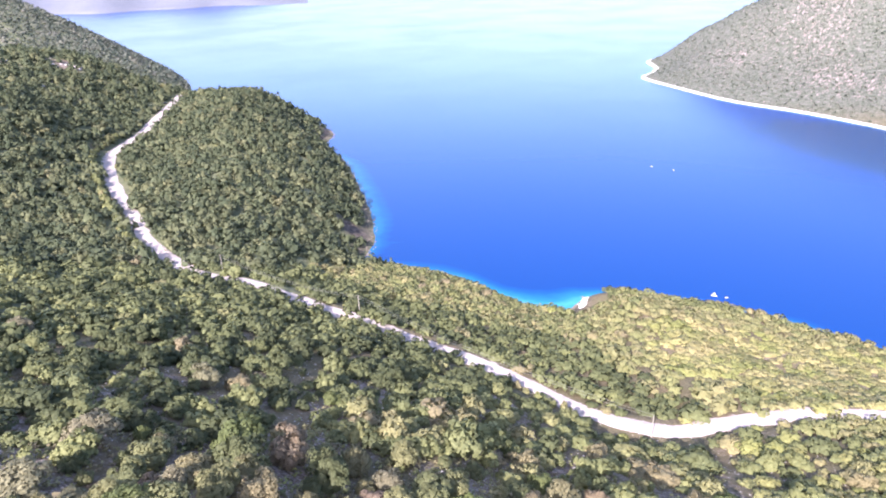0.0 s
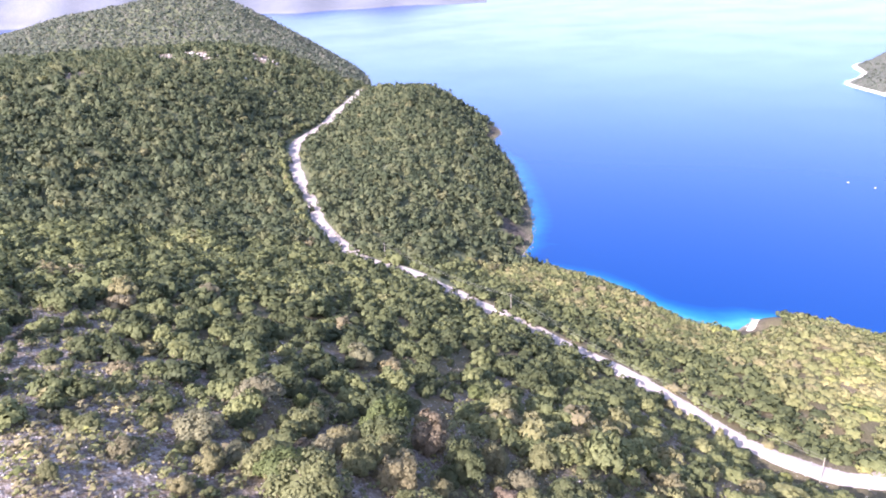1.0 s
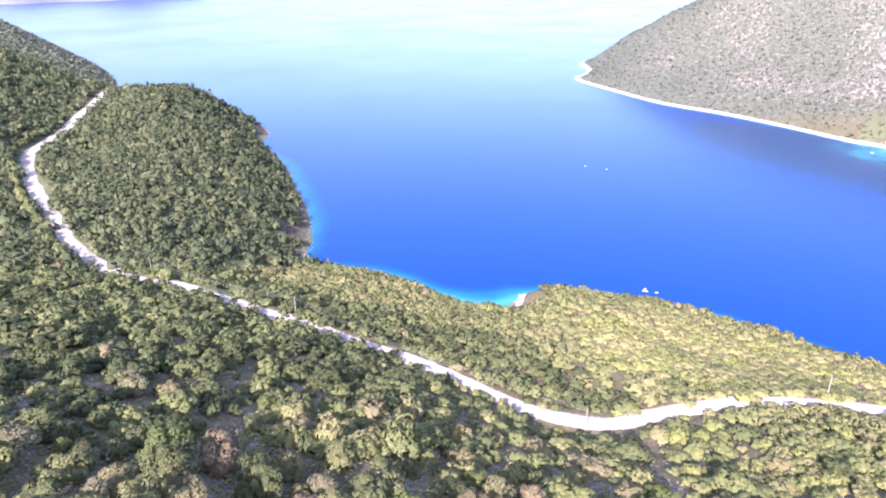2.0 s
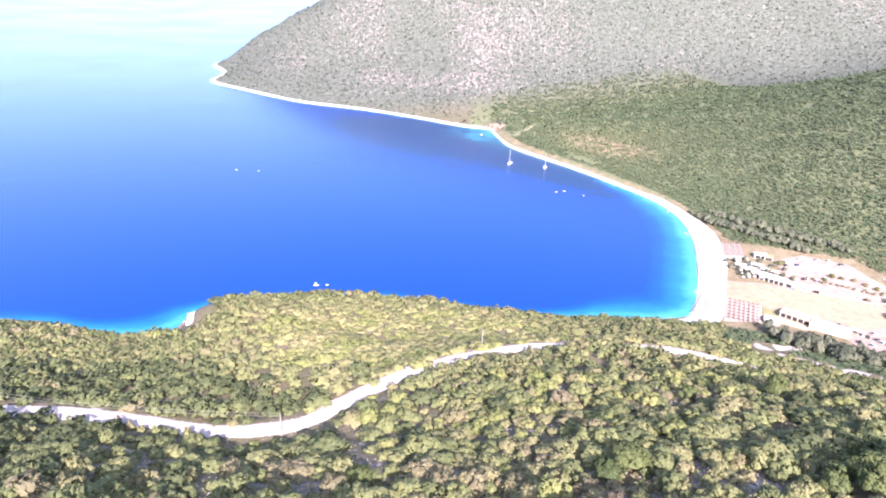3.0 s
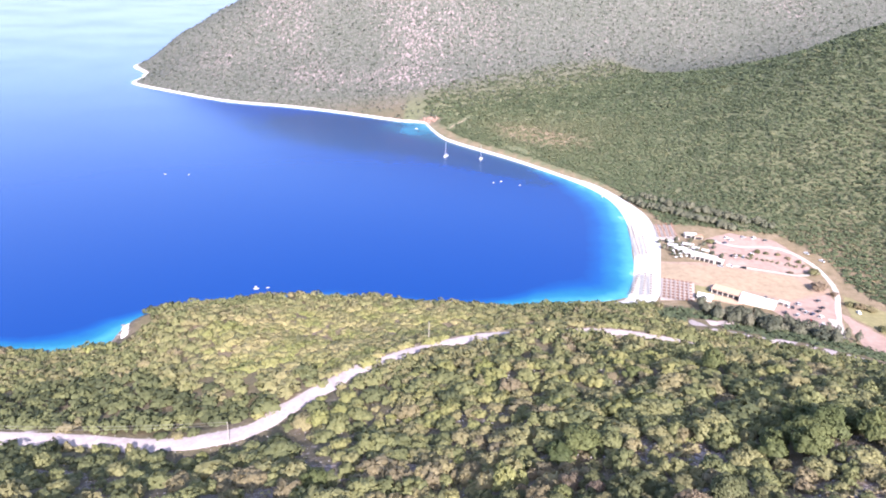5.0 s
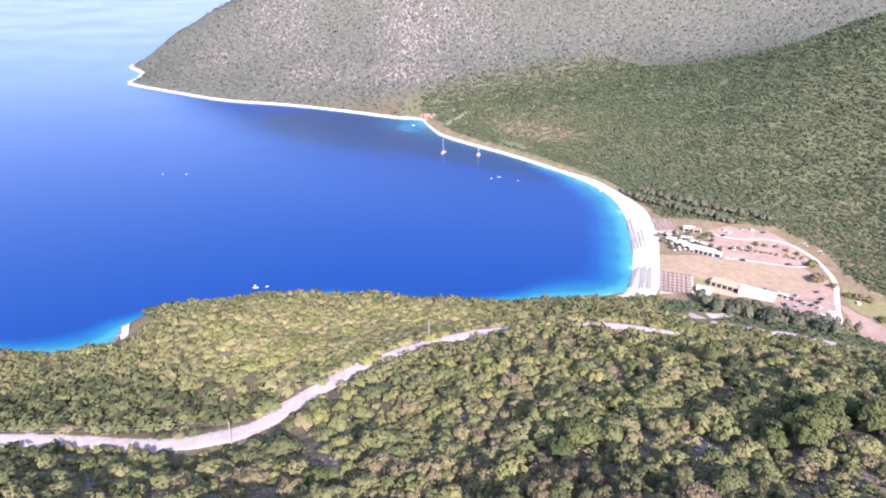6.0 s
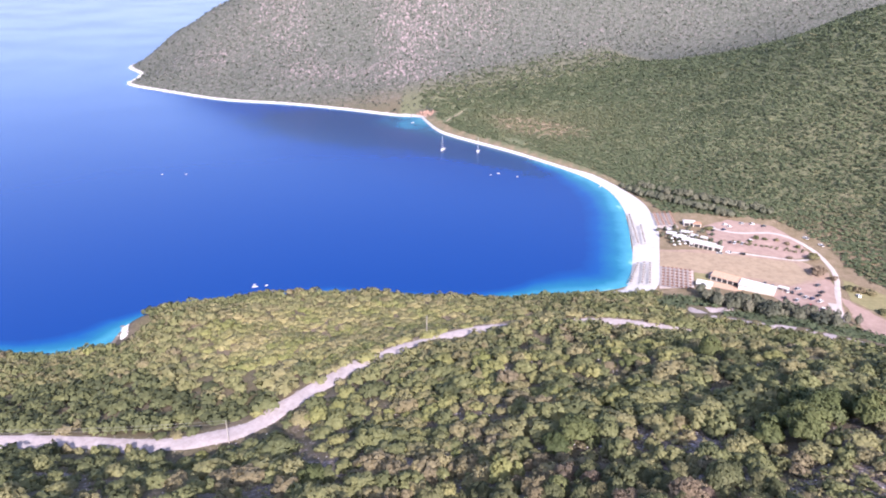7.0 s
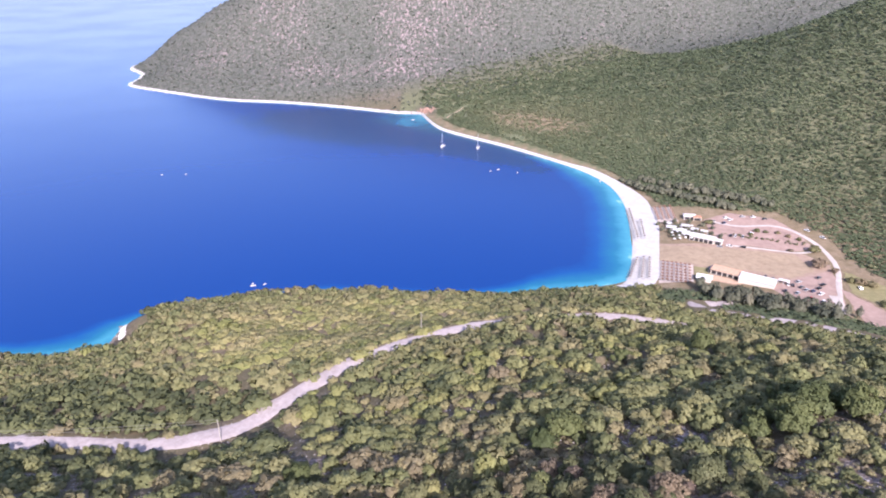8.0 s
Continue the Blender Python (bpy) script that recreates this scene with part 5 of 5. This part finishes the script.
def pergola(x, y, sx, sy, turn, label, slats=7):
    root = new("pergola")
    root.matrix_basis = pose(x, y, gz(x, y), 0, 0, turn)
    for px in (-sx / 2, 0, sx / 2):
        for py in (-sy / 2, sy / 2):
            part("post", box(px, py, 0, 0.14, 0.14, 2.6, 0.01), WHITE, root)
    for py in (-sy / 2, sy / 2):
        part("beam", box(0, py, 2.6, sx + 0.6, 0.14, 0.16, 0.01), WHITE, root)
    w = (sx + 0.4) / slats
    for k in range(slats):
        part("canvas", box(-sx / 2 - 0.2 + w * (k + 0.5), 0, 2.77 + 0.12 * (k % 2), w * 0.92, sy + 0.5, 0.05, 0.0), CANVAS, root, "white shade canvas")
    return tagged(root, label, "pergola", "shade roofs of the beach bar")


pergola(179, 466, 9, 6, -30, "white canvas shade roof beside the beach bar")
pergola(183, 459, 8, 6, -32, "white canvas shade roof over the terrace")
pergola(175, 473, 7, 5, -20, "white canvas shade roof near the pebbles")
pergola(186, 474, 6, 4, -20, "small white canvas shade roof")
for x, y, w, d, a in ((176, 481, 4, 3, 5), (190, 466, 5, 4, -32), (196, 462, 5, 3, -32)):
    pergola(x, y, w, d, a, "small white shade roof among the garden trees", 4)
pergola(217.5, 380, 6, 2.5, -33, "narrow white shade roof beside the car park", 5)
for x, y in ((180, 476), (184, 479), (177, 461), (172, 466), (190, 463), (193, 459), (186, 469), (197, 455), (178, 480), (203, 449), (171, 459), (174, 455), (168, 472), (174, 485), (182, 487), (190, 480), (194, 470), (201, 460), (206, 455), (205, 470), (200, 476), (193, 485), (168, 484), (178, 469)):
    lone_tree(x, y, 1.6, 3.8, MEDIUM[int(y) % 10], "small dark garden tree beside the terrace", "garden trees of the bar", DARKTREE)
screen = new("screen_wall")
screen.matrix_basis = pose(179, 401.5, gz(179, 401.5), 0, 0, -37)
part("panel", box(0, 0, 0.1, 0.25, 7, 3.0, 0.02), BLUEN, screen)
for y in (-3.3, 0, 3.3):
    part("post", box(0.2, y, 0, 0.12, 0.12, 3.1, 0.0), WOOD, screen)
tagged(screen, "dark blue screen at the end of the tan-roofed building", "screen")


# ---- cars ----
def car(paint, van=False):
    root = new("car")
    h, l = (1.95, 4.9) if van else (1.45, 4.2)
    prof = [(-l / 2, 0.35), (-l / 2 + 0.05, 0.75), (-l / 2 + 0.5, 0.9), (l / 2 - 0.9, 0.92), (l / 2 - 0.1, 0.78), (l / 2, 0.4)]
    top = [(-l / 2 + 0.15, 0.85), (-l / 2 + 0.45, h - 0.1), (-l / 2 + 0.9, h), (0.5 if not van else 1.3, h), (l / 2 - 1.0, 0.88)]

    def skin(profile, w, wt):
        zs = [z for _, z in profile]
        lo, hi = min(zs), max(zs)
        return loft([[(x, s * (w + (wt - w) * (z - lo) / (hi - lo)), z) for x, z in profile] for s in (-1, 1)])
    part("body", skin(prof, 0.86, 0.84), paint, root)
    part("cabin", skin(top, 0.82, 0.66), GLASS, root, "dark windows")
    part("roof_panel", box(-0.15 if not van else 0.1, 0, h - 0.02, 1.5 if not van else 2.6, 1.28, 0.05, 0.02), paint, root)
    for x in (-l / 2 + 0.75, l / 2 - 0.8):
        for y in (-0.78, 0.78):
            w = part("wheel", rod((x, y - 0.1, 0.32), (x, y + 0.1, 0.32), 0.32, 0.32, 12), RUBBER, root)
            part("rim", rod((x, y - 0.11, 0.32), (x, y + 0.11, 0.32), 0.18, 0.18, 8), ALU, w)
    for y in (-0.6, 0.6):
        part("headlight", box(l / 2 - 0.06, y, 0.6, 0.12, 0.3, 0.14, 0.02), WHITE, root)
        part("tail_light", box(-l / 2 + 0.03, y, 0.65, 0.08, 0.25, 0.14, 0.02), PAINTS[4], root)
    return root


CAR_SPOTS = [(210, 481, 1, 40), (217, 456, 0, 60), (214, 457, 1, 60), (231, 462, 0, 20), (206, 439.5, 0, 150), (215, 437, 1, 150), (224, 493, 0, 10),
             (274, 465, 0, 120), (279, 452, 0, 115), (211, 391, 1, 60), (214, 387, 5, 60), (220, 379, 0, 70), (222, 377, 1, 70), (241, 377, 1, 30),
             (230, 368, 3, 30), (233, 364, 0, 30), (227, 370, 2, 35), (213, 368, 1, 60), (226, 374, 5, 30), (228, 382, 2, 20), (262, 373, 0, 80),
             (244, 388, 5, 30), (236, 372, 1, 30), (219, 365, 2, 40), (223, 357, 4, 40), (228, 352, 0, 40), (212, 487, 2, 30), (219, 483, 3, 30),
             (226, 489, 0, 20), (238, 495, 2, 0), (246, 494, 0, 10), (253, 489, 5, 15), (199, 438.5, 2, 150), (222, 455, 2, 60)]
NAMES = ["white", "black", "silver", "dark blue", "red", "grey"]
proto = {}
for x, y, k, a in CAR_SPOTS:
    m = pose(x, y, gz(x, y) + 0.06, 0, 0, a)
    if k not in proto:
        proto[k] = tagged(car(PAINTS[k]), NAMES[k] + " parked car on bare earth", "car", "cars parked behind the beach")
        proto[k].matrix_basis = m
    else:
        copy_thing(proto[k], m)
van = tagged(car(PAINTS[1], True), "dark van parked on the gravel road", "van")
van.matrix_basis = pose(-752, 366, float(height(-752, 366)[0]) + 0.3, 0, 0, 45)


# ---- boats ----
def hull_skin(l, w, h, n=9):
    out = []
    for k in range(n):
        u = k / (n - 1)
        b = w / 2 * (1 - max(0, (u - 0.35) / 0.65) ** 2.2) * (0.82 + 0.18 * min(1, u * 4)) + 0.02
        x = -l / 2 + l * u
        sheer = h * (0.85 + 0.35 * u * u)
        out.append([(x, -b, sheer), (x, -b * 0.85, 0.1), (x, 0, -0.35 * (1 - u * 0.6)), (x, b * 0.85, 0.1), (x, b, sheer)])
    return loft(out)


def yacht(x, y, turn, label):
    root = new("sailing_yacht")
    root.matrix_basis = pose(x, y, 0, 0, 0, turn)
    part("hull", hull_skin(11.5, 3.7, 1.15), WHITE, root)
    part("deck", box(-0.6, 0, 1.08, 8.2, 2.5, 0.12, 0.04), CANVAS, root)
    c = part("cabin", box(0.4, 0, 1.2, 4.4, 1.9, 0.5, 0.12), WHITE, root)
    part("cabin_window", box(0.4, 0, 1.34, 3.6, 1.94, 0.18, 0.02), GLASS, c)
    part("cockpit", box(-3.4, 0, 1.19, 2.6, 1.6, 0.08, 0.02), WOOD, root)
    part("bimini", box(-3.0, 0, 2.7, 2.2, 2.2, 0.08, 0.03), BLUEN, root, "dark blue sun cover")
    part("mast", rod((0.8, 0, 1.2), (0.8, 0, 16.4), 0.15, 0.11), ALU, root)
    part("boom", rod((0.8, 0, 2.6), (-3.6, 0, 2.7), 0.1, 0.08), ALU, root)
    part("furled_sail", rod((0.6, 0, 2.8), (-3.4, 0, 2.9), 0.2, 0.12), CANVAS, root)
    for z in (6.2, 10.8):
        part("spreader", rod((0.8, -1.0, z), (0.8, 1.0, z), 0.04, 0.04, 6), ALU, root)
    for a, b in (((5.6, 0, 1.3), (0.8, 0, 16.2)), ((-5.5, 0, 1.1), (0.8, 0, 16.2)), ((0.6, 1.7, 1.1), (0.8, 0, 16.0)), ((0.6, -1.7, 1.1), (0.8, 0, 16.0))):
        part("stay", rod(a, b, 0.025, 0.025, 5), ALU, root)
    return tagged(root, label, "yacht", "yachts at anchor")


yacht(-1, 726, 250, "white sailing yacht at anchor with bare mast")
yacht(38, 718.5, 262, "white sailing yacht at anchor near the beach")


def motorboat(x, y, turn, l, label, cover=False):
    root = new("motor_boat")
    root.matrix_basis = pose(x, y, 0, 0, 0, turn)
    part("hull", hull_skin(l, l * 0.38, 0.2 * l ** 0.7), WHITE, root)
    h = 0.2 * l ** 0.7
    part("deck", box(-l * 0.1, 0, h * 0.8, l * 0.7, l * 0.26, 0.08, 0.02), CANVAS, root)
    part("console", box(0, 0, h * 0.9, l * 0.12, l * 0.14, 0.6, 0.05), WHITE, root)
    part("windscreen", box(l * 0.07, 0, h * 0.9 + 0.5, 0.05, l * 0.15, 0.35, 0.01), GLASS, root)
    part("engine", box(-l * 0.52, 0, 0.2, 0.35, 0.4, 0.9, 0.08), SHADE, root, "black outboard engine")
    if cover:
        part("canopy", box(-0.2, 0, h + 1.3, l * 0.4, l * 0.34, 0.06, 0.02), CANVAS, root)
        for sx_ in (-1, 1):
            part("canopy_post", rod((-0.2 + sx_ * l * 0.18, sx_ * l * 0.14, h), (-0.2 + sx_ * l * 0.18, sx_ * l * 0.14, h + 1.3), 0.03, 0.03, 6), ALU, root)
    return tagged(root, label, "boat", "boats in the bay")


motorboat(-123, 389, 10, 3.6, "white motor boat with a shade canopy at anchor", True)
motorboat(-116, 391, 30, 2.2, "small white tender beside a motor boat")
for x, y, a, l in ((47, 634, 20, 2.4), (55, 639, 0, 2.8), (73, 629, 40, 2.2), (-277, 629, 10, 2.0), (-254, 630, 25, 2.0), (-40, 856, 0, 3.6), (148, 600, 60, 3.4)):
    motorboat(x, y, a, l, "small white motor boat on the calm bay")


# ---- power line ----
def power_pole(x, y, label, h=9.0):
    z = gz(x, y)
    root = new("utility_pole")
    root.matrix_basis = pose(x, y, z - 0.3, 0, 0, 25)
    part("post", rod((0, 0, 0), (0, 0, h + 0.3), 0.17, 0.11, 10), POLEWOOD, root)
    part("crossarm", box(0, 0, h - 0.5, 0.1, 1.7, 0.12, 0.01), POLEWOOD, root)
    for k in (-0.75, 0.0, 0.75):
        part("insulator", rod((0, k, h - 0.38), (0, k, h - 0.18), 0.05, 0.04, 8), WHITE, root)
    tagged(root, label, "pole", "poles of the power line")
    return Vector((x, y, z + h - 0.4))


tops = [power_pole(x, y, "weathered wooden power pole beside the gravel road") for x, y in ((-300, 158), (-210, 172.5), (-70.5, 176))]
power_pole(-7, 246, "weathered wooden pole on the seaward side of the road", 9.5)
for a, b in zip(tops, tops[1:]):
    for k in (-0.75, 0.75):
        side = Vector((-(b - a).y, (b - a).x, 0)).normalized() * k
        cu = bpy.data.curves.new("wire", "CURVE")
        cu.dimensions, cu.bevel_depth, cu.bevel_resolution = "3D", 0.04, 0
        sp = cu.splines.new("POLY")
        sp.points.add(14)
        for n, p in enumerate(sp.points):
            u = n / 14
            q = a.lerp(b, u) + side - Vector((0, 0, 4 * 3.6 * u * (1 - u)))
            p.co = (*q, 1)
        cu.materials.append(CABLE)
        tagged(new("wire", cu), "thin power cable strung between wooden poles", "cable", "cables of the power line")
